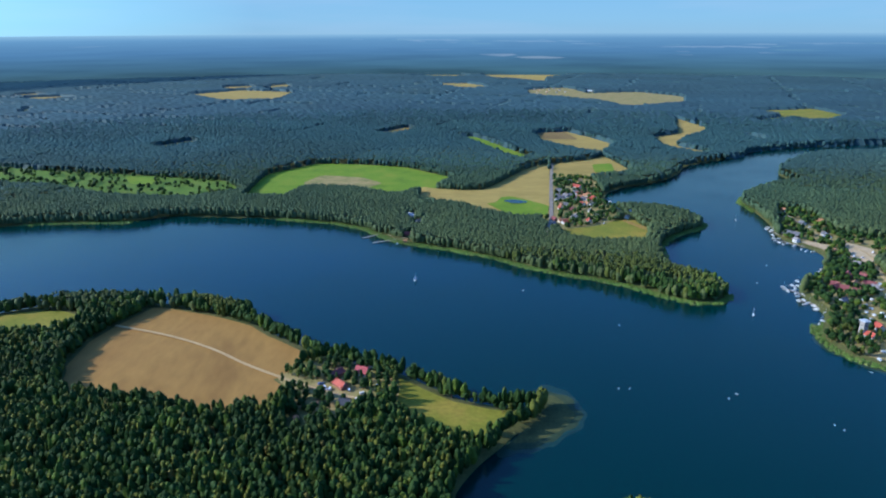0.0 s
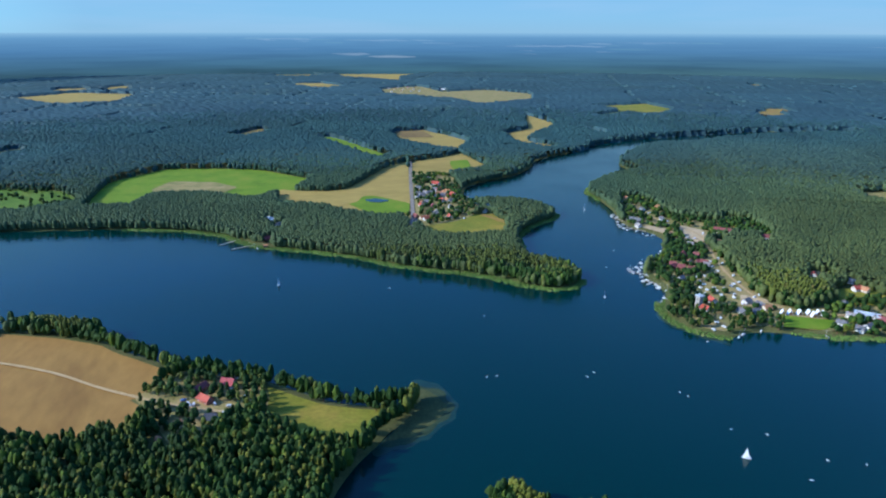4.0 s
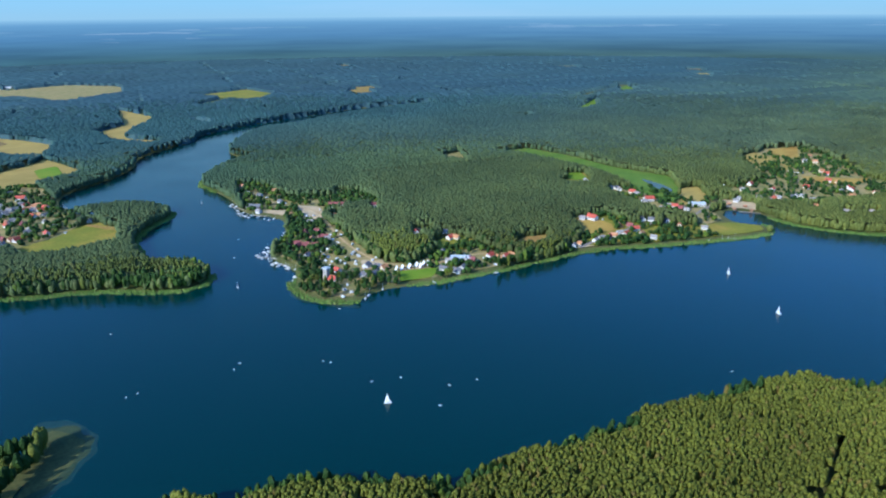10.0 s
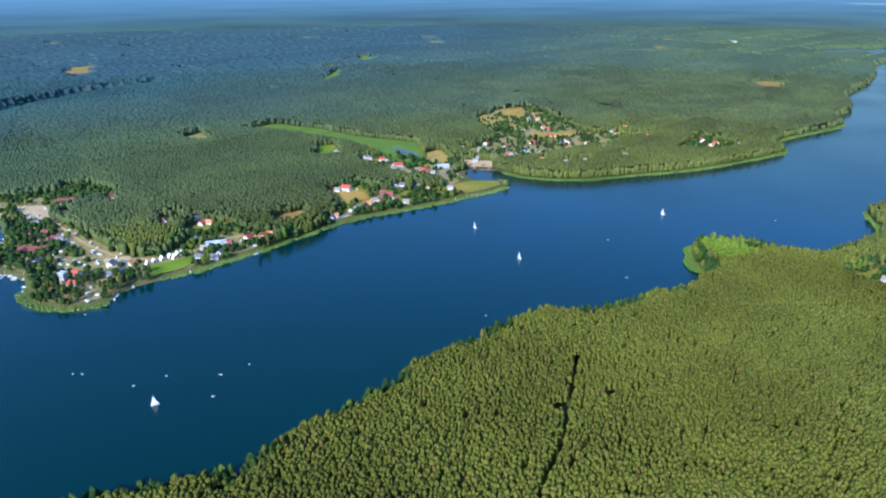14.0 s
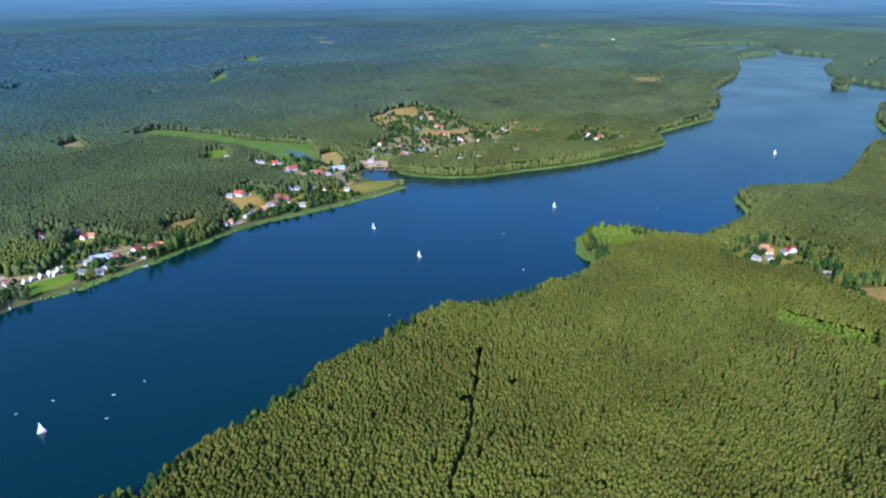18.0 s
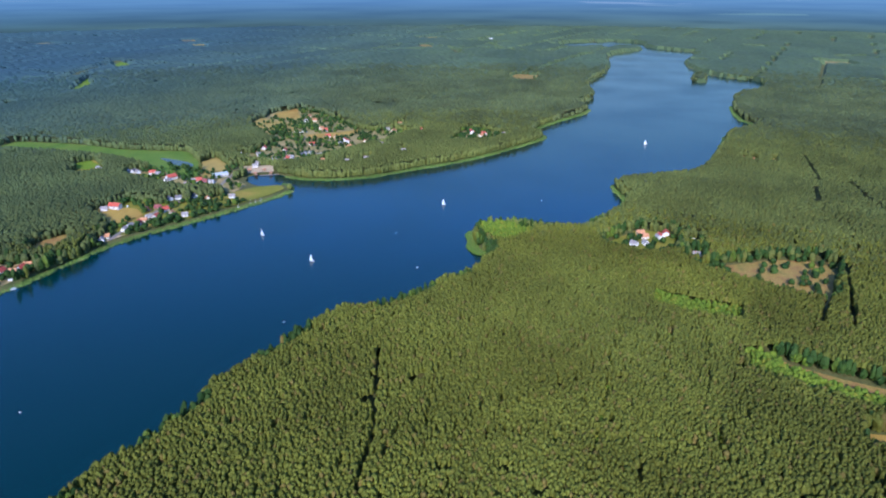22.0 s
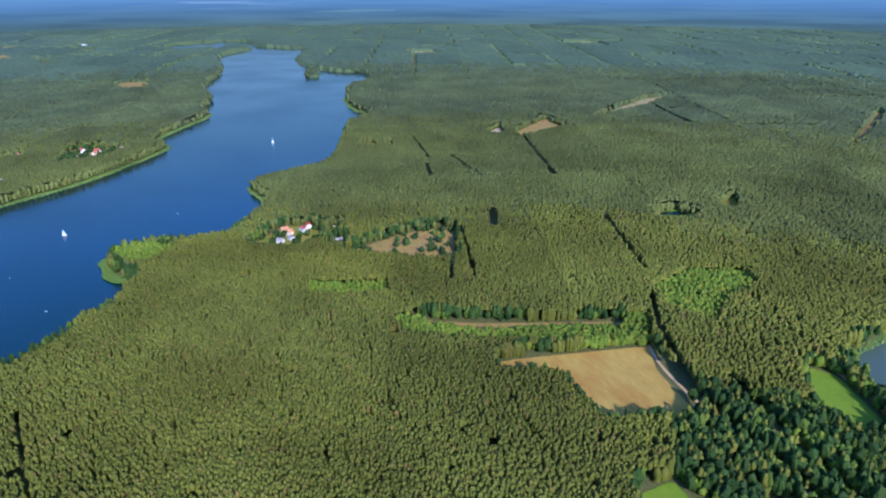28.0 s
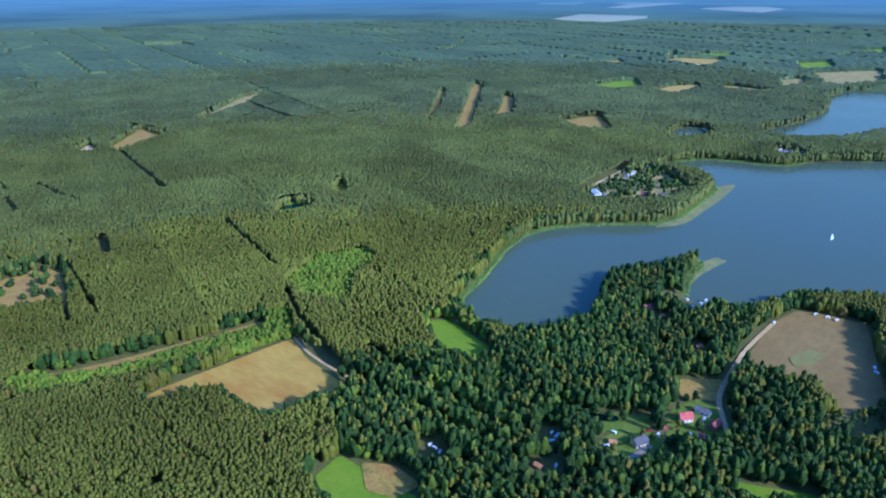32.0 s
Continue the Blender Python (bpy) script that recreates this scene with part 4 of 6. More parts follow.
edge = (ashore(mid_places) < 7) | open_land(mid_places, 5)
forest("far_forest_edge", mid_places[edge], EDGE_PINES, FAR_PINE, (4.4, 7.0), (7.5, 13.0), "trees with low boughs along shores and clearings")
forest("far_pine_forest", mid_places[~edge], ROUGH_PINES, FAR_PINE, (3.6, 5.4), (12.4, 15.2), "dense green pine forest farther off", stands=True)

last_places = scattered(7.6, 1180, 2250, seed=5)
last_places = cut(last_places[~open_land(last_places)])
last_places = last_places[~fading(last_places, 1420, 1180) & fading(last_places, 2250, 1650)]
edge = (ashore(last_places) < 8) | open_land(last_places, 6)
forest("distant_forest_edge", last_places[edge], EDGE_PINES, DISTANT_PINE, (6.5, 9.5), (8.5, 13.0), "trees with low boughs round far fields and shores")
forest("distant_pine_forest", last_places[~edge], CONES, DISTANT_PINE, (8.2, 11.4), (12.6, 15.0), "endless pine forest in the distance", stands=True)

STEPS = np.arange(0, 1.035, 0.0080)
cxy, cquads, cfar = sheet(np.radians(np.arange(-102, 132, 0.25)), 1500 * np.exp(STEPS))
cquads = cquads[:-(len(STEPS) - 1)]
wood = (ashore(cxy) > 4) & ~open_land(cxy)
wood &= ~compartments(cxy)[1]
wood[wood] = ~np.any([on_line(cxy[wood], points, half * 1.6) for points, half in RIDES], 0)
top = 11.5 * compartments(cxy)[0] + 1.2 * soft_noise(cxy, 400, 5) + np.random.RandomState(4).uniform(-1.8, 1.8, len(cxy))
tagged(new("forest_canopy", mesh_of("forest_canopy", np.c_[cxy, np.where(wood, top, -4.0)], cquads, CANOPY)), "far forest canopy tinted blue-green as haze", "forest", kind="stuff")

# ---- distance ----
def backdrop_material():
    """Glowing woods and fields spaced for the camera's height; painted haze pales and blues them towards the horizon.
    """
    m, tree, shader, add = material("distance", 1.0, 0.0)

    def layer(name):
        node = tree.nodes.new("ShaderNodeUVMap")
        node.uv_map = name
        return node.outputs[0]

    plain, rise = layer("plain"), add("SeparateXYZ")
    tree.links.new(layer("rise"), rise.inputs[0])
    round_about, up = rise.outputs[0], rise.outputs[1]

    def noise(scale, detail=4.0, kind="TexNoise", stretch=(1, 1, 1), turn=0):
        turned = tree.nodes.new("ShaderNodeMapping")
        turned.inputs["Scale"].default_value, turned.inputs["Rotation"].default_value = stretch, (0, 0, radians(turn))
        node = add(kind, Scale=scale)
        if kind == "TexNoise":
            node.inputs["Detail"].default_value = detail
        tree.links.new(plain, turned.inputs["Vector"])
        tree.links.new(turned.outputs[0], node.inputs["Vector"])
        return node

    # Glow by bearing, set to match the sunlit, hazed canopy in front.
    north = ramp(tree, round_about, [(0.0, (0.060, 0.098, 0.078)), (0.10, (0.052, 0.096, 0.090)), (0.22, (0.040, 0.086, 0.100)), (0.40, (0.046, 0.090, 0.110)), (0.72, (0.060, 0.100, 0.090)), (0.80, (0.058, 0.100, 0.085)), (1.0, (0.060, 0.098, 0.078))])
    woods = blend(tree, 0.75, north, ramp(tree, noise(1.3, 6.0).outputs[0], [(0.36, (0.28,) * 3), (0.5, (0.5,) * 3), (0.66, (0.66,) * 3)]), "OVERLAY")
    # Broad dark patches paint cloud shadows into the woods.
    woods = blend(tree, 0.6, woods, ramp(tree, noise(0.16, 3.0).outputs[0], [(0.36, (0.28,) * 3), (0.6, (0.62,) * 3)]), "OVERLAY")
    cells = noise(2.6, 0, "TexVoronoi", (1, 0.6, 1), 25)
    pick = tree.nodes.new("ShaderNodeSeparateColor")
    tree.links.new(cells.outputs["Color"], pick.inputs[0])
    farmed, total = noise(0.11, 3.0), tree.nodes.new("ShaderNodeMath")
    total.operation = "MULTIPLY"
    tree.links.new(pick.outputs[0], total.inputs[0])
    tree.links.new(ramp(tree, farmed.outputs[0], [(0.44, (0.25,) * 3), (0.62, (1.0,) * 3)]), total.inputs[1])
    settled = tree.nodes.new("ShaderNodeMath")
    settled.operation = "MULTIPLY"
    tree.links.new(total.outputs[0], settled.inputs[0])
    tree.links.new(ramp(tree, round_about, [(0.0, (1.0,) * 3), (0.2, (1.0,) * 3), (0.32, (0.85,) * 3), (0.70, (0.62,) * 3), (0.92, (0.64,) * 3), (0.97, (1.0,) * 3)]), settled.inputs[1])
    fields = ramp(tree, settled.outputs[0], [(0.55, (0.0,) * 3), (0.60, (0.46,) * 3)])
    crop = ramp(tree, pick.outputs[1], [(0.0, (0.44, 0.46, 0.42)), (0.6, (0.56, 0.54, 0.48)), (0.8, (0.24, 0.36, 0.20)), (1.0, (0.18, 0.30, 0.16))])
    land = blend(tree, fields, woods, crop)
    # Blue haze is painted into the glow, stronger towards the horizon.
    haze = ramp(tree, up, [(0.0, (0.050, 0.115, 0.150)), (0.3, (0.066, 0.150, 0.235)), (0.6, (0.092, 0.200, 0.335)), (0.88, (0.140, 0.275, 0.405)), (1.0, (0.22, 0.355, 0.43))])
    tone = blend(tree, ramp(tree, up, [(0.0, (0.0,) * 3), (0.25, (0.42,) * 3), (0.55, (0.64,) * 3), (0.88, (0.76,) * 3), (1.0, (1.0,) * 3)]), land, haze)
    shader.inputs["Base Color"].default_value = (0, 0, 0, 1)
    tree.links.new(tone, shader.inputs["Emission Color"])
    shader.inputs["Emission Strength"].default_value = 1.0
    return m


def backdrop():
    """The land beyond four kilometres as a low hazy rim, raised to the camera's horizon."""
    angles, steps = np.radians(np.arange(0, 361, 1.0)), np.linspace(0, 1, 40)
    r = 4000 + 850 * steps
    drop = 0.0640 * (1 - steps) + 0.0085 * steps
    a, k = np.meshgrid(angles, np.arange(len(steps)), indexing="ij")
    verts = np.stack([r[k] * np.cos(a), r[k] * np.sin(a) - 20, 256 - r[k] * drop[k]], -1).reshape(-1, 3)
    n, m = a.shape
    i, j = np.meshgrid(np.arange(n - 1), np.arange(m - 1), indexing="ij")
    quads = np.stack([i * m + j, (i + 1) * m + j, (i + 1) * m + j + 1, i * m + j + 1], -1).reshape(-1, 4)
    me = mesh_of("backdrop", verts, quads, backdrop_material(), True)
    away = 0.25 / drop[k]
    for name, pair in (("plain", (away * np.cos(a), away * np.sin(a))), ("rise", (a / (2 * math.pi), steps[k]))):
        me.uv_layers.new(name=name).data.foreach_set("uv", np.stack(pair, -1).reshape(-1, 2)[quads.ravel()].ravel())
    return tagged(new("backdrop", me), "far backdrop of woods and pale fields with painted blue haze", "landscape", kind="structure")


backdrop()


def sky_rim():
    """Hazy sky low over the horizon, far behind everything."""
    m, tree, shader, add = material("low_sky", 1.0, 0.0)
    where = add("NewGeometry").outputs["Position"]
    flat, cloud, up = tree.nodes.new("ShaderNodeMapping"), add("TexNoise", Scale=1.0, Detail=4.0), add("SeparateXYZ")
    flat.inputs["Scale"].default_value = (0.0006, 0.0006, 0.006)
    tree.links.new(where, flat.inputs["Vector"])
    tree.links.new(flat.outputs[0], cloud.inputs["Vector"])
    tree.links.new(where, up.inputs[0])
    span = tree.nodes.new("ShaderNodeMapRange")
    span.inputs["From Min"].default_value, span.inputs["From Max"].default_value = 200, 1100
    tree.links.new(up.outputs[2], span.inputs["Value"])
    tone = ramp(tree, span.outputs[0], [(0.0, (0.24, 0.37, 0.43)), (0.12, (0.225, 0.39, 0.48)), (0.4, (0.19, 0.37, 0.51)), (1.0, (0.15, 0.34, 0.55))])
    tone = blend(tree, ramp(tree, cloud.outputs[0], [(0.45, (0.0,) * 3), (0.72, (0.4,) * 3)]), tone, (0.32, 0.42, 0.50))
    west = tree.nodes.new("ShaderNodeMapRange")
    west.inputs["From Min"].default_value, west.inputs["From Max"].default_value = -1200, -4800
    tree.links.new(up.outputs[0], west.inputs["Value"])
    tone = blend(tree, west.outputs[0], tone, (0.46, 0.86, 0.90))
    shader.inputs["Base Color"].default_value = (0, 0, 0, 1)
    tree.links.new(tone, shader.inputs["Emission Color"])
    shader.inputs["Emission Strength"].default_value = 1.0
    angles, tops = np.radians(np.arange(0, 361, 3.0)), np.array([150.0, 300.0, 600.0, 1100.0])
    a, z = np.meshgrid(angles, tops, indexing="ij")
    verts = np.stack([4870 * np.cos(a), 4870 * np.sin(a) - 20, z], -1).reshape(-1, 3)
    n, m2 = a.shape
    i, j = np.meshgrid(np.arange(n - 1), np.arange(m2 - 1), indexing="ij")
    quads = np.stack([i * m2 + j, (i + 1) * m2 + j, (i + 1) * m2 + j + 1, i * m2 + j + 1], -1).reshape(-1, 4)
    return tagged(new("sky_backdrop", mesh_of("sky_backdrop", verts, quads, m, True)), "pale hazy blue sky above the horizon", "sky", kind="structure")


sky_rim()

# ---- shores: reeds, shoals, lanes ----
def reeds(name, lines, deep, label):
    """Reed tufts in a belt on both sides of stretches of shore."""
    rng = np.random.RandomState(len(lines) + 20)
    spots = []
    for line in lines:
        line = np.array(line, float)
        for a, b in zip(line[:-1], line[1:]):
            n = int(np.hypot(*(b - a)) * 2 * deep / 3.2)
            spots.append(a + (b - a) * rng.rand(n, 1) + rng.uniform(-deep, deep, (n, 2)))
    spots = np.concatenate(spots)
    depth = ashore(spots)
    spots = spots[(depth < 3.5) & (depth > -deep * (0.75 + 0.25 * soft_noise(spots, 40, 6)))]
    shapes = [crown(rng, 1, 5, [(0.0, 0.5)], 0.35) for _ in range(5)]
    ob = forest(name, spots, shapes, REED, (2.2, 4.0), (1.3, 2.6), label, z=-0.1)
    return tagged(ob, category="reeds")


reeds("reed_bed", [WEST_SHORE[8:], NORTH_BAY[2:8], [(-560, 905), (-420, 915)]], 8.0, "yellow-green reed belt along the wooded west shore")
reeds("reed_bed", [VILLAGE_SHORE[1:5], VILLAGE_SHORE[17:22], VILLAGE_SHORE[24:36], EAST_SHORE[:2]], 6.0, "bright green reeds round the village shore")
reeds("reed_bed", [EAST_SHORE[7:21], LAKE_END[11:20], LAKE_END[20:25]], 7.0, "yellow-green reed belt along the long east shore")
reeds("reed_bed", [LAKE_TWO_NORTH[:14], LAKE_TWO_NORTH[17:22], LAKE_TWO_SOUTH[7:12], SOUTH_SHORE[1:7]], 7.0, "pale green reeds round the second lake")
def shoal(points, beds, label):
    """A shoal that sinks away from the shore in three ragged steps."""
    p = rounded(points, 2)
    middle = p.mean(0)
    for step, (bed, size) in enumerate(zip(beds[::-1], (1.16, 1.0, 0.80))):
        ragged = 1 + 0.09 * soft_noise(p, 16, 30 + step)
        q = middle + (p - middle) * (size * ragged)[:, None]
        field("sand_shoal", [tuple(v) for v in q], bed, label, "shoal", False, 0.03 + 0.012 * step)


shoal([(68, 454), (81, 450), (92, 432), (94, 415), (83, 398), (62, 380), (42, 376), (35, 377), (56, 403), (68, 422), (72, 440)], (SHOAL, MID_SHOAL, DEEP_SHOAL), "olive sandy shoal just under water off the farm point")
shoal([(222, -770), (209, -841), (216, -945), (195, -977), (194, -881), (198, -796)], (PALE_SHOAL,), "pale sandy shoal off a wooded spit")
shoal([(143, -618), (149, -646), (148, -684), (136, -707), (127, -702), (137, -664), (138, -626)], (PALE_SHOAL,), "pale sandy shoal at a small cape")
shoal([(340, 576), (318, 554), (308, 523), (321, 489), (341, 471), (328, 500), (321, 533)], (SHOAL, MID_SHOAL, DEEP_SHOAL), "olive shoal round the village point")
field("reed_spit", [(704, 56), (690, 60), (672, 54), (652, 54), (632, 42), (634, 22), (655, 8), (668, 20), (684, 34), (704, 44)], MARSH, "flat bright green reed bed at a wooded point", "water plants", False, 0.9)


def lane(name, points, wide, mat, label, category="road"):
    """A strip along a line, just above the patches it crosses."""
    LANE_LINES.append(points)
    p = np.array(points, float)
    for _ in range(2):
        q = np.concatenate([p[:1], np.stack([0.75 * p[:-1] + 0.25 * p[1:], 0.25 * p[:-1] + 0.75 * p[1:]], 1).reshape(-1, 2), p[-1:]])
        p = q
    way = np.gradient(p, axis=0)
    side = np.stack([-way[:, 1], way[:, 0]], 1) / np.hypot(*way.T)[:, None] * wide / 2
    z = np.full((len(p), 1), LAND + 0.80)
    verts = np.concatenate([np.c_[p - side, z], np.c_[p + side, z]])
    n = len(p)
    quads = [(i, i + 1, n + i + 1, n + i) for i in range(n - 1)]
    return tagged(new(name, mesh_of(name, verts, quads, mat)), label, category, kind="structure")


LANE_LINES = []
GRAVEL = patchy("pale_gravel", [(0.3, (0.40, 0.27, 0.115)), (0.7, (0.50, 0.35, 0.16))], 8, 0.6)
TARMAC = patchy("worn_tarmac", [(0.3, (0.20, 0.165, 0.125)), (0.7, (0.29, 0.24, 0.18))], 8, 0.5)
lane("road", [(129, 832), (145, 898), (177, 1124), (209, 1323)], 5.5, TARMAC, "straight pale tarmac road into the village")
lane("road", [(-288, 565), (-232, 544), (-185, 516), (-156, 491), (-128, 472), (-101, 455), (-74, 441), (-56, 435)], 2.8, GRAVEL, "pale sandy track across the stubble")
lane("road", [(56, -590), (63, -533), (63, -500), (62, -464), (59, -447), (50, -428), (43, -414)], 3.4, GRAVEL, "pale gravel road through the hamlet")
lane("road", [(89, -342), (84, -352), (80, -367), (78, -376)], 4, TARMAC, "grey drive below a house")
lane("road", [(346, -828), (347, -882), (345, -936), (345, -977)], 5, GRAVEL, "pale road to the holiday park")
lane("road", [(472, 905), (465, 835), (476, 795), (488, 756), (459, 692), (431, 614), (419, 540), (440, 502), (472, 498), (513, 493), (549, 461)], 3.4, GRAVEL, "worn lane through the resort")
lane("road", [(355, -340), (327, -329), (286, -323), (233, -320), (184, -317), (150, -316)], 2.4, GRAVEL, "narrow road along the edge of the grain field")
lane("road", [(323, -458), (299, -447), (273, -440), (234, -432)], 4, GRAVEL, "sandy track beside the lake meadow")
lane("road", [(613, 425), (694, 430), (767, 415), (815, 398), (871, 409), (913, 402)], 5, TARMAC, "lane along the shore village")
lane("road", [(1417, -3811), (940, -3664), (295, -3516)], 14, GRAVEL, "pale motorway in the far forest")


# ---- small parts ----
def part(name, bm, mat, parent, label=""):
    """Links a bmesh as one mesh object under a thing or a part."""
    me = bpy.data.meshes.new(name)
    bmesh.ops.recalc_face_normals(bm, faces=bm.faces[:])
    bm.to_mesh(me)
    bm.free()
    me.materials.append(mat)
    ob = new(name, me)
    ob.parent = parent
    return tagged(ob, label)


def box(size, at, bm=None, taper=1.0):
    """A box with its foot's centre at a place, narrower at the top by taper."""
    bm = bm or bmesh.new()
    (w, d, h), (x, y, z) = size, at
    low = [bm.verts.new((x + a * w / 2, y + b * d / 2, z)) for a, b in ((-1, -1), (1, -1), (1, 1), (-1, 1))]
    high = [bm.verts.new((x + a * w * taper / 2, y + b * d * taper / 2, z + h)) for a, b in ((-1, -1), (1, -1), (1, 1), (-1, 1))]
    bm.faces.new(low[::-1])
    bm.faces.new(high)
    for i in range(4):
        bm.faces.new((low[i], low[(i + 1) % 4], high[(i + 1) % 4], high[i]))
    return bm


def solid(points, faces):
    bm = bmesh.new()
    v = [bm.verts.new(p) for p in points]
    for f in faces:
        bm.faces.new([v[i] for i in f])
    return bm


def slab(a, b, c, d, thick):
    """A thin plate through four corners, thickened downwards."""
    top = [Vector(p) for p in (a, b, c, d)]
    low = [p - Vector((0, 0, thick)) for p in top]
    return solid([*top, *low], [(0, 1, 2, 3), (7, 6, 5, 4), (0, 4, 5, 1), (1, 5, 6, 2), (2, 6, 7, 3), (3, 7, 4, 0)])


def tube(bottom, up, wide_low, wide_high, sides=8, bm=None):
    """A tapered round post between two points."""
    bm = bm or bmesh.new()
    a, b = Vector(bottom), Vector(up)
    q = (b - a).to_track_quat("Z", "Y")
    rings = []
    for p, w in ((a, wide_low), (b, wide_high)):
        rings.append([bm.verts.new(p + q @ Vector((w * math.cos(2 * math.pi * k / sides), w * math.sin(2 * math.pi * k / sides), 0))) for k in range(sides)])
    for k in range(sides):
        bm.faces.new((rings[0][k], rings[0][(k + 1) % sides], rings[1][(k + 1) % sides], rings[1][k]))
    bm.faces.new(rings[0][::-1])
    bm.faces.new(rings[1])
    return bm


def tiles(name, dark, light):
    return patchy(name, [(0.3, dark), (0.7, light)], 1.6, 0.25, 0.7, 0.3)


RED_TILE = tiles("red_tiles", (0.35, 0.055, 0.035), (0.48, 0.11, 0.06))
ROSE_TILE = tiles("rose_tiles", (0.34, 0.055, 0.055), (0.46, 0.10, 0.09))
ORANGE_TILE = tiles("terracotta_tiles", (0.36, 0.15, 0.065), (0.50, 0.24, 0.11))
MAROON_TILE = tiles("maroon_sheet", (0.16, 0.045, 0.045), (0.26, 0.08, 0.065))
GREY_TILE = tiles("grey_roofing", (0.10, 0.098, 0.10), (0.17, 0.165, 0.165))
BLUE_TILE = tiles("blue_slate", (0.055, 0.056, 0.062), (0.09, 0.09, 0.10))
PALE_TILE = tiles("pale_sheet_roof", (0.35, 0.38, 0.39), (0.47, 0.50, 0.50))
ZINC_TILE = tiles("zinc_roof", (0.20, 0.18, 0.165), (0.31, 0.28, 0.255))
WHITE_WALL = tiles("white_render", (0.52, 0.49, 0.44), (0.64, 0.61, 0.56))
CREAM_WALL = tiles("cream_render", (0.58, 0.48, 0.34), (0.68, 0.58, 0.42))
BRICK_WALL = tiles("red_brick", (0.28, 0.11, 0.07), (0.38, 0.17, 0.11))
WOOD_WALL = tiles("stained_boards", (0.14, 0.08, 0.05), (0.24, 0.15, 0.09))
STONE_WALL = tiles("grey_stone", (0.26, 0.24, 0.21), (0.38, 0.35, 0.31))
WHITE_PAINT = tiles("white_gloss", (0.64, 0.64, 0.62), (0.76, 0.76, 0.74))
PLANK = tiles("weathered_planks", (0.30, 0.25, 0.19), (0.42, 0.36, 0.28))
DARK_TRIM = tiles("dark_trim", (0.05, 0.04, 0.035), (0.09, 0.07, 0.06))
GLASS, _tree, _shader, _add = material("window_glass", 0.08, 0.6)
_shader.inputs["Base Color"].default_value = (0.02, 0.03, 0.04, 1)
CANVAS = tiles("sail_cloth", (0.76, 0.78, 0.78), (0.88, 0.89, 0.88))
RUBBER = tiles("tyre_rubber", (0.02, 0.02, 0.02), (0.04, 0.04, 0.04))
CAR_PAINTS = [tiles("car_paint", c, c) for c in ((0.6, 0.6, 0.62), (0.05, 0.06, 0.09), (0.35, 0.04, 0.04), (0.12, 0.18, 0.34))]


# ---- houses ----
def house(kind, long, wide, walls, rise, wall_mat, roof_mat, label, category="house", overhang=0.55, storeys=1, panes=3, fine=False):
    """A gabled house along x: walls, two roof slopes, ridge, chimney, door and windows."""
    base = tagged(new(kind), label, category)
    l, w = long / 2, wide / 2
    pts = [(-l, -w, -1), (l, -w, -1), (l, w, -1), (-l, w, -1), (-l, -w, walls), (l, -w, walls), (l, w, walls), (-l, w, walls), (-l, 0, walls + rise), (l, 0, walls + rise)]
    part("wall", solid(pts, [(3, 2, 1, 0), (0, 1, 5, 4), (2, 3, 7, 6), (1, 2, 6, 9, 5), (3, 0, 4, 8, 7), (4, 5, 9, 8), (6, 7, 8, 9)]), wall_mat, base)
    drop = overhang * rise / w
    for side in (-1, 1):
        e = side * (w + overhang)
        corners = [(-l - overhang, 0, walls + rise + 0.30), (l + overhang, 0, walls + rise + 0.30), (l + overhang, e, walls - drop + 0.30), (-l - overhang, e, walls - drop + 0.30)]
        part("roof_slope", slab(*(corners if side < 0 else corners[::-1]), 0.28), roof_mat, base)
    part("ridge_cap", box((long + 2 * overhang, 0.5, 0.18), (0, 0, walls + rise + 0.22), taper=0.8), roof_mat, base)
    chimney = part("chimney", box((0.8, 0.6, 1.9), (l * 0.4, w * 0.25, walls + rise * 0.6)), BRICK_WALL, base)
    part("chimney_cap", box((1.0, 0.8, 0.15), (l * 0.4, w * 0.25, walls + rise * 0.6 + 1.9)), DARK_TRIM, chimney)
    part("door", box((1.1, 0.12, 2.1), (l * 0.1, -w - 0.03, 0.3)), WOOD_WALL, base)
    for floor in range(storeys):
        for side in (-1, 1):
            for k in range(panes):
                x = -l + long * (k + 0.5) / panes
                if side < 0 and floor == 0 and abs(x - l * 0.1) < 1.3:
                    continue
                at = (x, side * (w + 0.02), 1.0 + 2.8 * floor)
                window = part("window", box((1.25, 0.10, 1.35), at), WHITE_PAINT, base)
                if fine:
                    part("pane", box((1.0, 0.04, 1.1), (at[0], side * (w + 0.08), at[2] + 0.12)), GLASS, window)
                else:
                    part("pane", box((1.05, 0.13, 1.15), (at[0], at[1], at[2] + 0.1)), GLASS, window)
    for side in (-1, 1):
        window = part("window", box((0.10, 1.2, 1.3), (side * (l + 0.02), 0, walls + 0.2)), WHITE_PAINT, base)
        part("pane", box((0.13, 1.0, 1.1), (side * (l + 0.02), 0, walls + 0.3)), GLASS, window)
    return base


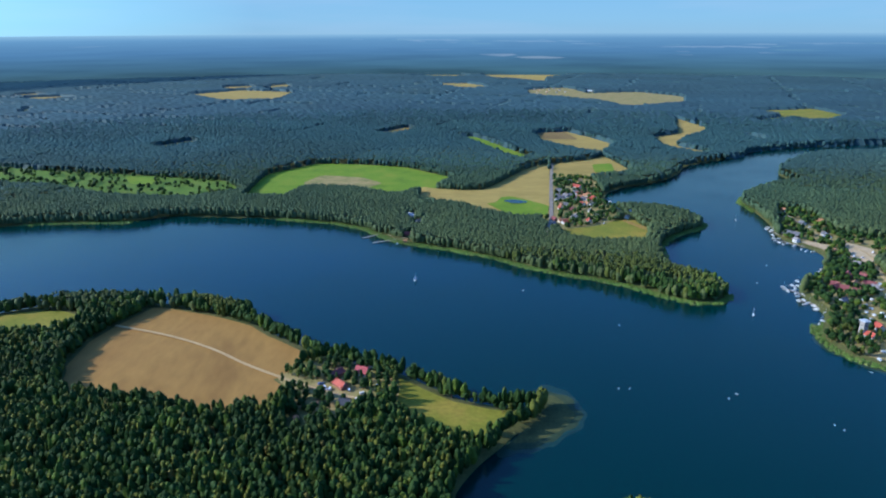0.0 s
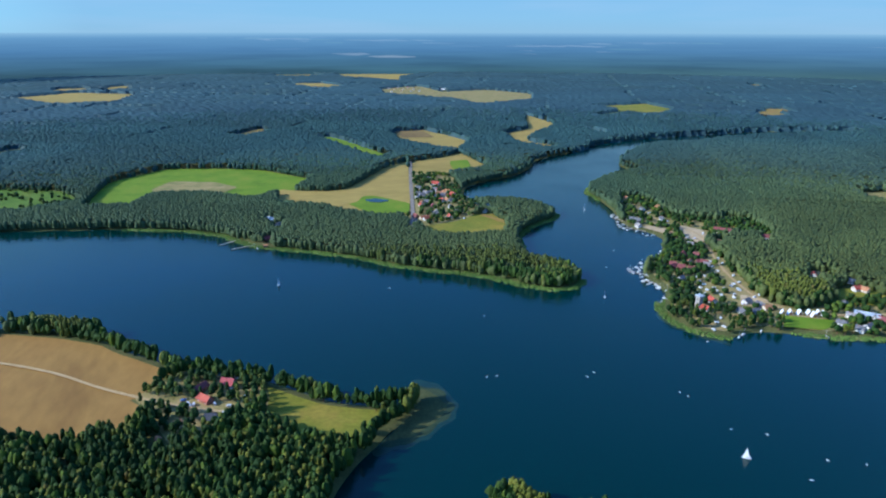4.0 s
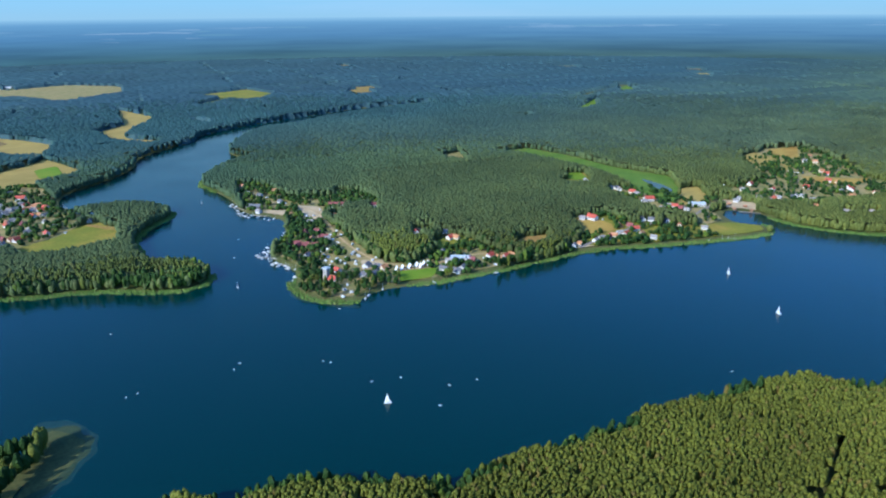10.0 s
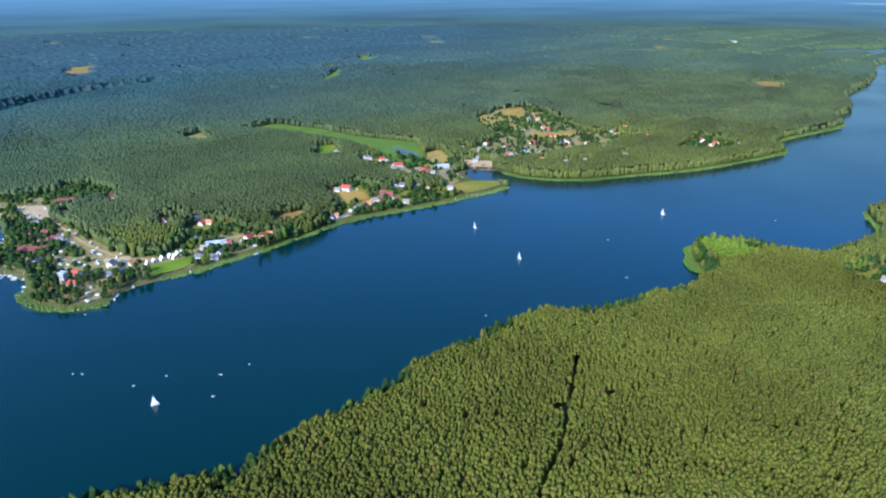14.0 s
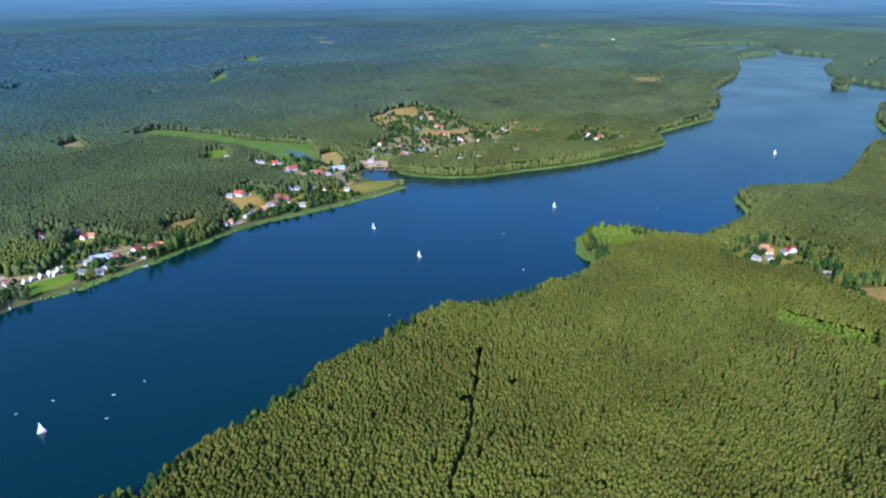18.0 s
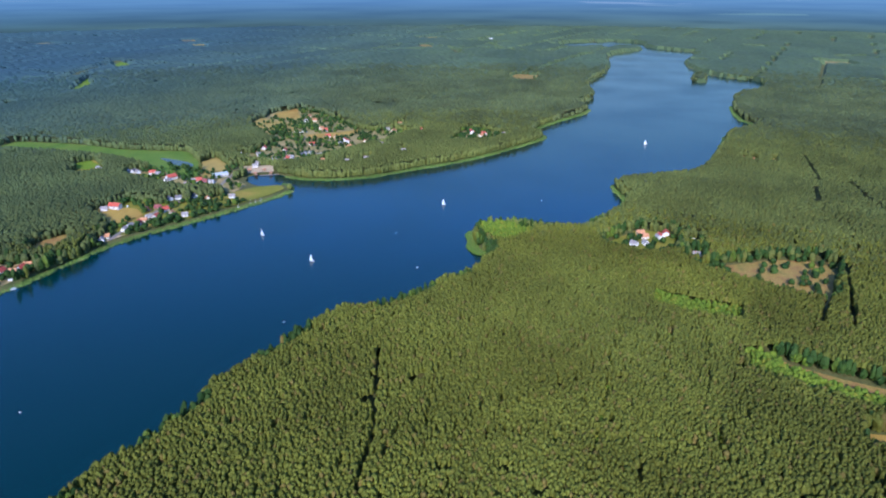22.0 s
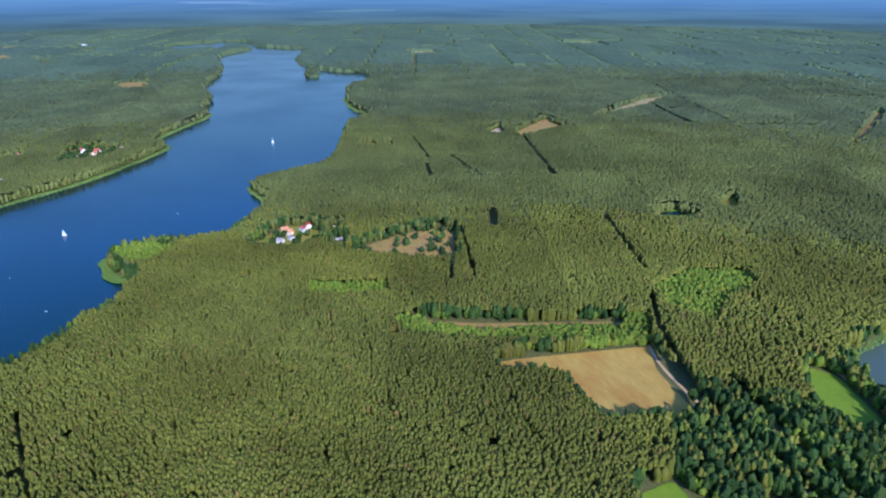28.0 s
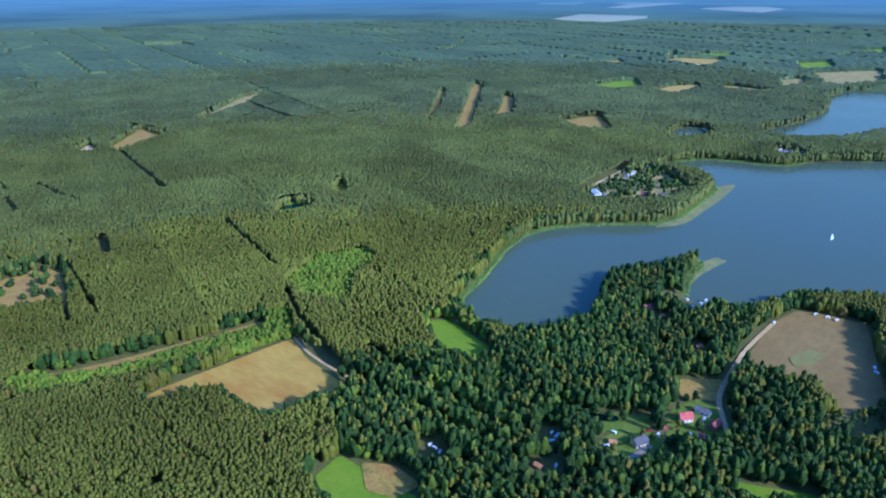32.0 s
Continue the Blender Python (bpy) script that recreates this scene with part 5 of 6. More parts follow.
def shed(kind, long, wide, walls, rise, wall_mat, roof_mat, label):
    """A plain outbuilding: walls, two slopes and a gate."""
    base = tagged(new(kind), label, "shed")
    l, w = long / 2, wide / 2
    pts = [(-l, -w, -1), (l, -w, -1), (l, w, -1), (-l, w, -1), (-l, -w, walls), (l, -w, walls), (l, w, walls), (-l, w, walls), (-l, 0, walls + rise), (l, 0, walls + rise)]
    part("wall", solid(pts, [(3, 2, 1, 0), (0, 1, 5, 4), (2, 3, 7, 6), (1, 2, 6, 9, 5), (3, 0, 4, 8, 7), (4, 5, 9, 8), (6, 7, 8, 9)]), wall_mat, base)
    drop = 0.4 * rise / w
    for side in (-1, 1):
        e = side * (w + 0.4)
        corners = [(-l - 0.4, 0, walls + rise + 0.22), (l + 0.4, 0, walls + rise + 0.22), (l + 0.4, e, walls - drop + 0.22), (-l - 0.4, e, walls - drop + 0.22)]
        part("roof_slope", slab(*(corners if side < 0 else corners[::-1]), 0.2), roof_mat, base)
    part("gate", box((0.12, wide * 0.45, walls * 0.85), (l + 0.03, 0, 0.1)), DARK_TRIM, base)
    return base


def a_frame(label):
    """A holiday cabin whose white roof reaches the ground."""
    base = tagged(new("holiday_cabin"), label, "cabin")
    for side in (-1, 1):
        corners = [(-3.6, 0, 6.0), (3.6, 0, 6.0), (3.6, side * 3.2, 0.1), (-3.6, side * 3.2, 0.1)]
        part("roof_slope", slab(*(corners if side < 0 else corners[::-1]), 0.3), WHITE_PAINT, base)
    for side in (-1, 1):
        part("gable", solid([(side * 3.1, -2.8, 0), (side * 3.1, 2.8, 0), (side * 3.1, 0, 5.4), (side * 2.9, -2.8, 0), (side * 2.9, 2.8, 0), (side * 2.9, 0, 5.4)], [(0, 1, 2), (5, 4, 3), (0, 3, 4, 1), (1, 4, 5, 2), (2, 5, 3, 0)]), WOOD_WALL, base)
    part("door", box((0.12, 1.0, 2.0), (3.14, 0, 0.1)), GLASS, base)
    part("terrace", box((2.0, 4.6, 0.3), (4.2, 0, -0.1)), PLANK, base)
    return base


def caravan(label):
    base = tagged(new("caravan"), label, "caravan")
    base.scale = (0.62,) * 3
    prof = [(-2.8, 0.5), (2.6, 0.5), (3.0, 1.1), (2.6, 2.5), (2.1, 2.8), (-2.4, 2.8), (-2.9, 2.3)]
    pts = [(x, y, z) for y in (-1.15, 1.15) for x, z in prof]
    n = len(prof)
    part("body", solid(pts, [tuple(range(n))[::-1], tuple(range(n, 2 * n))] + [(k, (k + 1) % n, n + (k + 1) % n, n + k) for k in range(n)]), WHITE_PAINT, base)
    for side in (-1, 1):
        part("window_band", box((3.2, 0.06, 0.7), (-0.2, side * 1.16, 1.5)), GLASS, base)
        wheel = part("wheel", tube((0, side * 1.0, 0.35), (0, side * 1.2, 0.35), 0.36, 0.36, 10), RUBBER, base)
        part("rim", tube((0, side * 1.2, 0.35), (0, side * 1.23, 0.35), 0.2, 0.2, 8), WHITE_PAINT, wheel)
    part("door", box((0.7, 0.05, 1.8), (1.7, 1.17, 0.7)), WHITE_WALL, base)
    part("drawbar", box((1.2, 0.15, 0.12), (3.3, 0, 0.55)), DARK_TRIM, base)
    return base


def car(label, paint):
    base = tagged(new("car"), label, "car")
    prof = [(-2.1, 0.3), (2.1, 0.3), (2.15, 0.8), (1.2, 0.95), (0.5, 1.45), (-1.3, 1.45), (-2.1, 0.95)]
    pts = [(x, y, z) for y in (-0.85, 0.85) for x, z in prof]
    n = len(prof)
    part("body", solid(pts, [tuple(range(n))[::-1], tuple(range(n, 2 * n))] + [(k, (k + 1) % n, n + (k + 1) % n, n + k) for k in range(n)]), paint, base)
    part("windscreen", slab((0.55, -0.75, 1.44), (1.15, -0.75, 1.0), (1.15, 0.75, 1.0), (0.55, 0.75, 1.44), 0.03), GLASS, base)
    for side in (-1, 1):
        part("side_window", box((1.6, 0.04, 0.35), (-0.4, side * 0.86, 1.0)), GLASS, base)
        for x in (-1.3, 1.3):
            part("wheel", tube((x, side * 0.72, 0.32), (x, side * 0.9, 0.32), 0.32, 0.32, 10), RUBBER, base)
    return base


def tower(label):
    base = tagged(new("lookout_tower"), label, "tower")
    part("shaft", box((6.4, 6.4, 15), (0, 0, -1), taper=0.86), STONE_WALL, base)
    part("gallery", box((7.4, 7.4, 0.5), (0, 0, 14.0)), STONE_WALL, base)
    part("lantern_room", box((5.6, 5.6, 2.2), (0, 0, 14.5)), STONE_WALL, base)
    part("roof", box((9.0, 9.0, 0.7), (0, 0, 16.7), taper=0.8), PALE_TILE, base, "flat white overhanging roof")
    for side in (-1, 1):
        for z in (3, 7, 11):
            part("window", box((0.15, 1.2, 1.5), (side * (3.2 - 0.03 * z), 0, z)), GLASS, base)
            part("window", box((1.2, 0.15, 1.5), (0, side * (3.2 - 0.03 * z), z)), GLASS, base)
    return base


# ---- boats ----
def hull(long, wide, high):
    rows = []
    bm = bmesh.new()
    for k, (f, w) in enumerate(((-0.5, 0.75), (-0.2, 1.0), (0.15, 0.9), (0.38, 0.5), (0.5, 0.06))):
        x = f * long
        rows.append([bm.verts.new((x, s * wide / 2 * w * b, z)) for s, b, z in ((-1, 1.0, high), (-1, 0.7, -0.3), (1, 0.7, -0.3), (1, 1.0, high))])
    for a, b in zip(rows[:-1], rows[1:]):
        for k in range(4):
            bm.faces.new((a[k], a[(k + 1) % 4], b[(k + 1) % 4], b[k]))
    bm.faces.new(rows[0])
    bm.faces.new(rows[-1][::-1])
    return bm


def sailboat(label, tall=11.0):
    base = tagged(new("sailing_boat"), label, "sailboat")
    base.scale = (0.70,) * 3
    part("hull", hull(7.5, 2.5, 0.9), WHITE_PAINT, base)
    part("cabin", box((2.6, 1.6, 0.6), (0.4, 0, 0.85), taper=0.8), WHITE_WALL, base)
    part("mast", tube((0.8, 0, 0.8), (0.8, 0, tall), 0.09, 0.05, 6), STONE_WALL, base)
    part("boom", tube((0.8, 0, 1.8), (-2.8, 0.5, 1.8), 0.06, 0.05, 6), STONE_WALL, base)
    part("mainsail", solid([(0.7, 0, 1.9), (-2.8, 0.5, 1.9), (0.7, 0, tall - 0.2), (-1.2, 0.55, 5.0), (0.7, 0.05, 1.9), (-2.8, 0.55, 1.9), (0.7, 0.05, tall - 0.2), (-1.2, 0.6, 5.0)],
         [(0, 1, 3), (0, 3, 2), (5, 4, 7), (4, 6, 7), (0, 4, 5, 1), (1, 5, 7, 3), (3, 7, 6, 2), (2, 6, 4, 0)]), CANVAS, base)
    part("jib", solid([(3.4, 0, 1.0), (0.9, 0.5, 1.3), (0.9, 0.05, tall * 0.8), (3.4, 0.04, 1.0), (0.9, 0.54, 1.3), (0.9, 0.09, tall * 0.8)], [(0, 1, 2), (5, 4, 3), (0, 3, 4, 1), (1, 4, 5, 2), (2, 5, 3, 0)]), CANVAS, base)
    part("rudder", box((0.5, 0.08, 0.9), (-3.9, 0, -0.3)), WOOD_WALL, base)
    return base


def yacht(label):
    base = tagged(new("moored_yacht"), label, "boat")
    part("hull", hull(7.0, 2.5, 0.9), WHITE_PAINT, base)
    part("cabin", box((2.8, 1.6, 0.65), (0.5, 0, 0.85), taper=0.8), WHITE_WALL, base)
    part("cabin_window", box((1.8, 1.66, 0.2), (0.5, 0, 1.1)), GLASS, base)
    part("mast", tube((0.9, 0, 0.8), (0.9, 0, 9.0), 0.08, 0.05, 6), WHITE_PAINT, base)
    part("boom", tube((0.9, 0, 1.9), (-2.4, 0, 1.9), 0.14, 0.10, 6), CANVAS, base, "boom with a furled white sail")
    part("cockpit", box((1.8, 1.3, 0.08), (-2.0, 0, 0.86)), PLANK, base)
    return base


def small_boat(label):
    base = tagged(new("small_boat"), label, "boat")
    base.scale = (0.48,) * 3
    part("hull", hull(5.0, 1.9, 0.6), WHITE_PAINT, base)
    part("thwart", box((0.4, 1.5, 0.06), (0.2, 0, 0.6)), PLANK, base)
    part("windscreen", box((0.1, 1.3, 0.5), (0.8, 0, 0.58), taper=0.8), GLASS, base)
    part("outboard_motor", box((0.4, 0.35, 0.8), (-2.6, 0, 0.1)), DARK_TRIM, base)
    return base


USED, PLACED = [], []


def settle(first, places, group, z=None, turn=None, size=None):
    """Sets a thing at the first place and copies of it at the others."""
    tagged(first, group=group)
    if size:
        first.scale = (size,) * 3
    for x, y in places:
        rng = random.Random(x * 31 + y * 7)
        angle = rng.choice((0, 90, 20, 110, -35, 55, -70)) + rng.uniform(-8, 8) if turn is None else turn + rng.uniform(-4, 4)
        m = pose(x, y, floor_z(x, y) if z is None else z, 0, 0, angle)
        if first not in PLACED:
            first.matrix_basis = m @ Matrix.Diagonal((*first.scale, 1))
            PLACED.append(first)
        else:
            copy_thing(first, m)
    USED.extend(places)
    return first





def put(first, x, y, turn, group="", z=None, size=0.85):
    first.matrix_basis = pose(x, y, floor_z(x, y) if z is None else z, 0, 0, turn) @ Matrix.Diagonal((size, size, size, 1))
    USED.append((x, y))
    return tagged(first, group=group)


# the farm on the peninsula
put(house("barn", 13.5, 7, 3.2, 3.0, BRICK_WALL, MAROON_TILE, "long brick barn with a maroon roof in the farm yard", "barn", fine=True), -80, 470, 52)
put(house("barn", 13.5, 7, 3.2, 3.0, BRICK_WALL, RED_TILE, "long barn with a bright red roof on the farm", "barn", fine=True), -75, 454, -47)
put(house("farmhouse", 11, 8, 3.6, 4.0, WHITE_WALL, ROSE_TILE, "farmhouse with a rose-red roof among trees", fine=True), -61, 473, -24)
put(house("farmhouse", 10, 7, 3.2, 3.2, CREAM_WALL, RED_TILE, "cream house with a red roof near the water", fine=True), -46, 485, 23)
put(house("farmhouse", 9, 7.5, 3.0, 3.6, WHITE_WALL, BLUE_TILE, "white house with a dark blue slate roof on bare sand", fine=True), -68, 426, -6)
# the hamlet in the southern forest
put(house("cottage", 9.5, 7, 3.4, 3.4, WHITE_WALL, ROSE_TILE, "white cottage with a rose-red roof on a lawn", fine=True), 70, -414, 45)
put(house("cottage", 11, 5.5, 2.8, 1.8, WHITE_WALL, GREY_TILE, "long low house with a grey roof", fine=True), 63, -428, 175)
put(house("barn", 10, 6, 3.2, 2.8, BRICK_WALL, MAROON_TILE, "barn with a maroon sheet roof beside the road", "barn", fine=True), 52, -417, -104)
put(shed("long_shed", 10, 5, 2.4, 1.0, BRICK_WALL, MAROON_TILE, "low brick shed with a reddish roof"), 55, -401, 170)
put(shed("woodshed", 6, 4, 2.4, 1.0, WOOD_WALL, MAROON_TILE, "small wooden shed with a maroon roof"), 78, -396, 39)
put(house("cottage", 10.5, 7.5, 3.2, 3.4, CREAM_WALL, BLUE_TILE, "house with a large blue-grey roof above a drive", fine=True), 84, -373, -118)
put(shed("woodshed", 5, 4, 2.2, 1.2, WOOD_WALL, ORANGE_TILE, "small shed with an orange roof"), 97, -364, 20)
settle(tower("square grey stone lookout tower with a white roof"), [(352, 538)], "towers", turn=15, size=0.8)
# villages
thing = house("white_house", 9, 7, 3.6, 2.8, WHITE_WALL, ZINC_TILE, "small white house with a zinc-grey roof")
settle(thing, [(463, 935), (465, 906), (427, 808), (449, 718), (426, 646), (542, 569), (475, 492), (492, 483), (705, 489), (610, 431), (643, 425), (655, 426), (687, 422), (700, 385), (776, 362), (834, 417), (837, 444), (819, 444), (833, 480), (863, 510), (867, 558), (868, 543), (880, 611), (993, 416), (940, 397), (963, 379), (983, 360), (959, 364), (923, 393), (1263, 432), (1084, 314), (1015, 340), (1004, 323), (996, 247), (975, 270), (1214, 262), (1194, 208), (1129, 236), (1093, 245), (1129, 130)], "white village houses", size=0.78)
settle(thing, [(1204, 52), (1054, 201), (188, 1048), (171, 1022), (186, 1067), (183, 929), (208, 953), (209, 922), (250, 919), (-33, 903), (209, 1025), (326, -946), (321, -987), (256, -850), (313, -824), (181, -1204), (190, -1207), (175, -1213), (704, -144), (685, -129), (681, -117), (660, -175), (385, 3000), (433, 3055), (444, 2968), (482, 2938), (597, 2932), (376, 2838), (491, 2857), (3251, 267)], "white village houses", size=0.78)
thing = house("tiled_house", 10, 7.5, 3.4, 3.2, CREAM_WALL, ORANGE_TILE, "cream house with a terracotta roof")
settle(thing, [(208, 1039), (224, 1051), (229, 1030), (172, 985), (166, 901), (158, 901), (227, 1137)], "tiled village houses", size=0.78)
settle(thing, [(479, 951), (499, 893), (412, 657), (413, 523), (535, 544), (520, 461), (537, 459), (619, 432), (674, 421), (703, 403), (764, 388), (1271, 418), (1310, 443), (1200, 382), (1135, 335), (1065, 292), (1106, 277), (973, 307), (1196, 248), (1265, 251), (1182, 90), (218, 1047), (211, 993), (715, -127), (704, -130), (401, 2943), (419, 2861)], "tiled village houses", size=0.78)
thing = house("grey_house", 10, 8, 3.2, 3.2, WHITE_WALL, GREY_TILE, "house with a dark grey roof among trees")
settle(thing, [(184, 1083), (195, 1049), (181, 1036), (176, 1045), (208, 1072), (213, 1027), (210, 1150)], "grey-roofed village houses", size=0.78)
settle(thing, [(471, 884), (500, 883), (474, 832), (376, 611), (385, 520), (396, 518), (404, 541), (411, 531), (490, 517), (482, 491), (455, 479), (461, 465), (472, 468), (757, 435), (763, 426), (772, 410), (871, 551), (1011, 348), (1001, 349), (214, 1151), (189, 1018), (183, 1087), (179, 920), (146, 886), (180, 990), (217, 989), (-59, 488), (326, -928), (252, -868), (242, -861), (158, -1212), (454, 2834)], "grey-roofed village houses", size=0.78)
thing = house("red_house", 11, 8, 3.6, 3.6, WHITE_WALL, RED_TILE, "white house with a bright red tiled roof")
settle(thing, [(373, 550), (355, 533), (516, 592), (530, 548), (518, 473), (528, 459), (665, 422), (688, 414), (714, 418), (840, 438), (868, 521), (1035, 424), (1024, 386), (974, 361), (1185, 369), (1137, 350), (1113, 314), (1103, 306), (1073, 357), (1214, 200), (1198, 87), (202, 1029), (203, 993), (219, 1018), (227, 1028), (168, 970), (162, 894), (195, 899), (211, 1059), (707, -147), (718, -154), (471, 3023)], "red-roofed village houses", size=0.78)
thing = house("maroon_house", 9.5, 7.5, 3.0, 3.8, WOOD_WALL, MAROON_TILE, "holiday house with a steep maroon roof")
settle(thing, [(150, 911), (417, 674), (391, 654), (423, 656)], "maroon holiday houses", size=0.78)
settle(thing, [(421, 685), (433, 678), (427, 653), (387, 647), (395, 644), (402, 635), (495, 478), (721, 430), (711, 438), (836, 427), (-45, 841), (184, 963), (149, -551), (274, -858)], "maroon holiday houses", size=0.78)
thing = house("manor", 17, 10, 5.6, 4.0, WHITE_WALL, RED_TILE, "large white two-storey house with a red roof", storeys=2, panes=7)
settle(thing, [(713, 480), (845, 480), (1203, 109), (215, 1103)], "large red-roofed houses", size=0.78)
thing = house("hotel", 31, 10, 6.0, 3.4, WHITE_WALL, MAROON_TILE, "long two-storey hotel with a reddish roof", "hotel", storeys=2, panes=10)
settle(thing, [(518, 757), (553, 722)], "hotels", turn=-40, size=0.78)
thing = house("restaurant", 24, 12, 4.0, 4.6, WOOD_WALL, GREY_TILE, "dark-roofed timber restaurant beside the marina", "restaurant", panes=7)
settle(thing, [(432, 830)], "restaurants", turn=-52, size=0.78)
thing = house("hall", 26, 13, 5.0, 2.0, WHITE_WALL, PALE_TILE, "broad hall with a pale sheet roof", "hall", panes=7)
settle(thing, [(489, 489), (868, 421), (-44, 933), (325, -825), (603, 2904), (3261, 231), (3226, 245)], "pale halls", turn=-45, size=0.78)
thing = shed("shed", 6, 4.5, 2.6, 1.4, WOOD_WALL, ORANGE_TILE, "small brown shed with a rusty roof")
settle(thing, [(493, 727), (453, 769), (373, 512), (897, 404), (887, 377), (903, 393), (907, 373), (894, 358), (-46, 814), (-89, 426), (-98, 408), (123, -318), (133, -544), (93, -512), (238, -924), (247, -905), (1091, -323), (1075, -362), (1082, -335)], "sheds", size=0.78)
thing = a_frame("white A-frame holiday cabin on the lawn")
settle(thing, [(420, 511), (427, 510), (435, 508), (443, 506), (444, 501), (451, 504), (454, 501)], "row of white cabins", turn=70, size=0.78)
thing = caravan("white camping caravan on dry grass")
settle(thing, [(464, 890), (474, 869), (481, 872), (476, 822), (456, 914), (468, 923), (491, 760), (502, 763), (439, 659), (431, 642), (428, 628), (406, 617), (404, 608), (414, 618), (392, 603), (392, 594), (386, 579), (396, 583), (394, 575), (378, 570), (420, 621), (397, 616), (383, 586), (350, 505), (339, 492), (351, 495), (359, 513), (514, 461), (504, 452), (499, 473), (509, 474), (722, 470), (751, 369), (1005, 451), (995, 436), (1166, 412), (1169, 407), (1172, 401), (1171, 422), (213, 890)], "caravans")
settle(thing, [(-86, 452), (-82, 450), (-68, 448), (-61, 434), (-58, 443), (-48, 455), (62, -400), (60, -421), (78, -389), (101, -374), (99, -359), (132, -351), (128, -350), (127, -352), (128, -344), (115, -325), (186, -297), (182, -296), (177, -295), (87, -409), (144, -594), (128, -589), (120, -579), (116, -588), (114, -597), (32, -623), (23, -623), (16, -622), (56, -587), (-19, -556), (-21, -549), (272, -872), (270, -849), (712, -159), (708, -180)], "caravans")
rng = random.Random(33)
camp = [(rng.uniform(383, 455), rng.uniform(500, 700)) for _ in range(160)]
camp = [p for p in camp if inside(np.array([p]), np.array([(385, 575), (440, 690), (458, 688), (436, 590), (424, 525), (360, 495), (352, 520)], float))[0] and min(math.hypot(p[0] - x, p[1] - y) for x, y in USED) > 6.5]
settle(thing, [(round(x), round(y)) for x, y in camp[:20]], "caravans")
thing = sailboat("white sailing boat under full sail on the lake")
settle(thing, [(255, 321)], "sailing boats", z=0.0, turn=150)
settle(thing, [(659, 275), (596, 199), (796, 98), (282, 588), (397, 915), (1172, -185), (-29, 684), (54, -833)], "sailing boats", z=0.0, turn=65)
thing = small_boat("small white motor boat on open water")
settle(thing, [(167, -1030), (260, 397), (284, 342), (265, 352), (302, 309), (322, 301), (279, 294), (467, 179), (595, 94), (324, 476), (201, 438), (127, 453), (135, 453), (209, 444), (257, 403), (155, 566), (80, 653), (8, 360), (355, 726), (321, 671), (686, 134), (829, -20), (2809, -563)], "small boats", z=0.0)
thing = yacht("white yacht with bare mast at its mooring")
settle(thing, [(418, 870), (418, 858), (424, 877), (414, 842), (409, 828), (407, 818), (408, 811), (409, 803), (417, 807), (419, 795), (421, 783), (423, 774), (430, 773), (424, 865), (415, 827), (364, 675), (358, 661), (364, 664), (348, 649), (341, 647), (346, 641), (351, 637), (339, 621), (345, 623), (346, 615), (347, 608), (347, 601), (352, 602), (353, 663), (341, 652), (352, 655), (344, 633), (341, 612), (344, 599), (349, 591), (337, 573), (330, 565), (342, 659), (358, 651), (399, 700)], "moored yachts", z=0.0, size=0.72)
settle(thing, [(407, 711), (355, 479), (362, 483), (381, 486), (428, 464), (492, 440), (767, 328), (772, 324), (762, 332), (776, 323), (746, 341), (-66, 832), (-61, 827), (-56, 815), (251, 1021), (249, 1028)], "moored yachts", z=0.0, size=0.72)

# cars in the yards
for n, spots in enumerate(([(470, 742), (463, 748), (-84, 449), (57, -396)], [(455, 735), (476, 731), (-71, 441), (62, -398)], [(461, 729), (488, 737), (84, -389)], [(482, 725), (469, 722), (-90, 458)])):
    settle(car("parked car on a sandy yard", CAR_PAINTS[n]), spots, "parked cars")


# ---- piers ----
def pier(start, way, long, wide, label):
    """A plank deck on round posts."""
    base = tagged(new("pier"), label, "pier")
    n = int(long / 3)
    for k in range(n):
        part("deck_board", box((2.94, wide, 0.14), (3 * k + 1.5, 0, 0.75)), PLANK, base)
    for k in range(0, n + 1, 2):
        for side in (-1, 1):
            part("post", tube((3 * k, side * wide * 0.4, -2.5), (3 * k, side * wide * 0.4, 1.1), 0.14, 0.12, 6), WOOD_WALL, base)
    base.matrix_basis = pose(*start, 0, 0, 0, way)
    return base


pier((-72, 862), -137, 40, 2.2, "long pale bathing pier of planks")
pier((-59, 829), -153, 30, 2.2, "pale plank pier beside the beach")
pier((359, 618), 117, 37, 2.0, "plank jetty of the marina")
pier((356, 598), 122, 31, 2.0, "plank jetty of the marina")
pier((423, 835), 99, 31, 2.0, "plank jetty below the restaurant")
pier((429, 790), 126, 32, 2.0, "plank jetty along the beach")
pier((773, 337), -103, 18, 2.0, "plank jetty on the reedy shore")
pier((898, 347), 113, 28, 2.4, "plank landing in the harbour inlet")
pier((232, 1011), 25, 23, 2.0, "plank jetty of the west village")


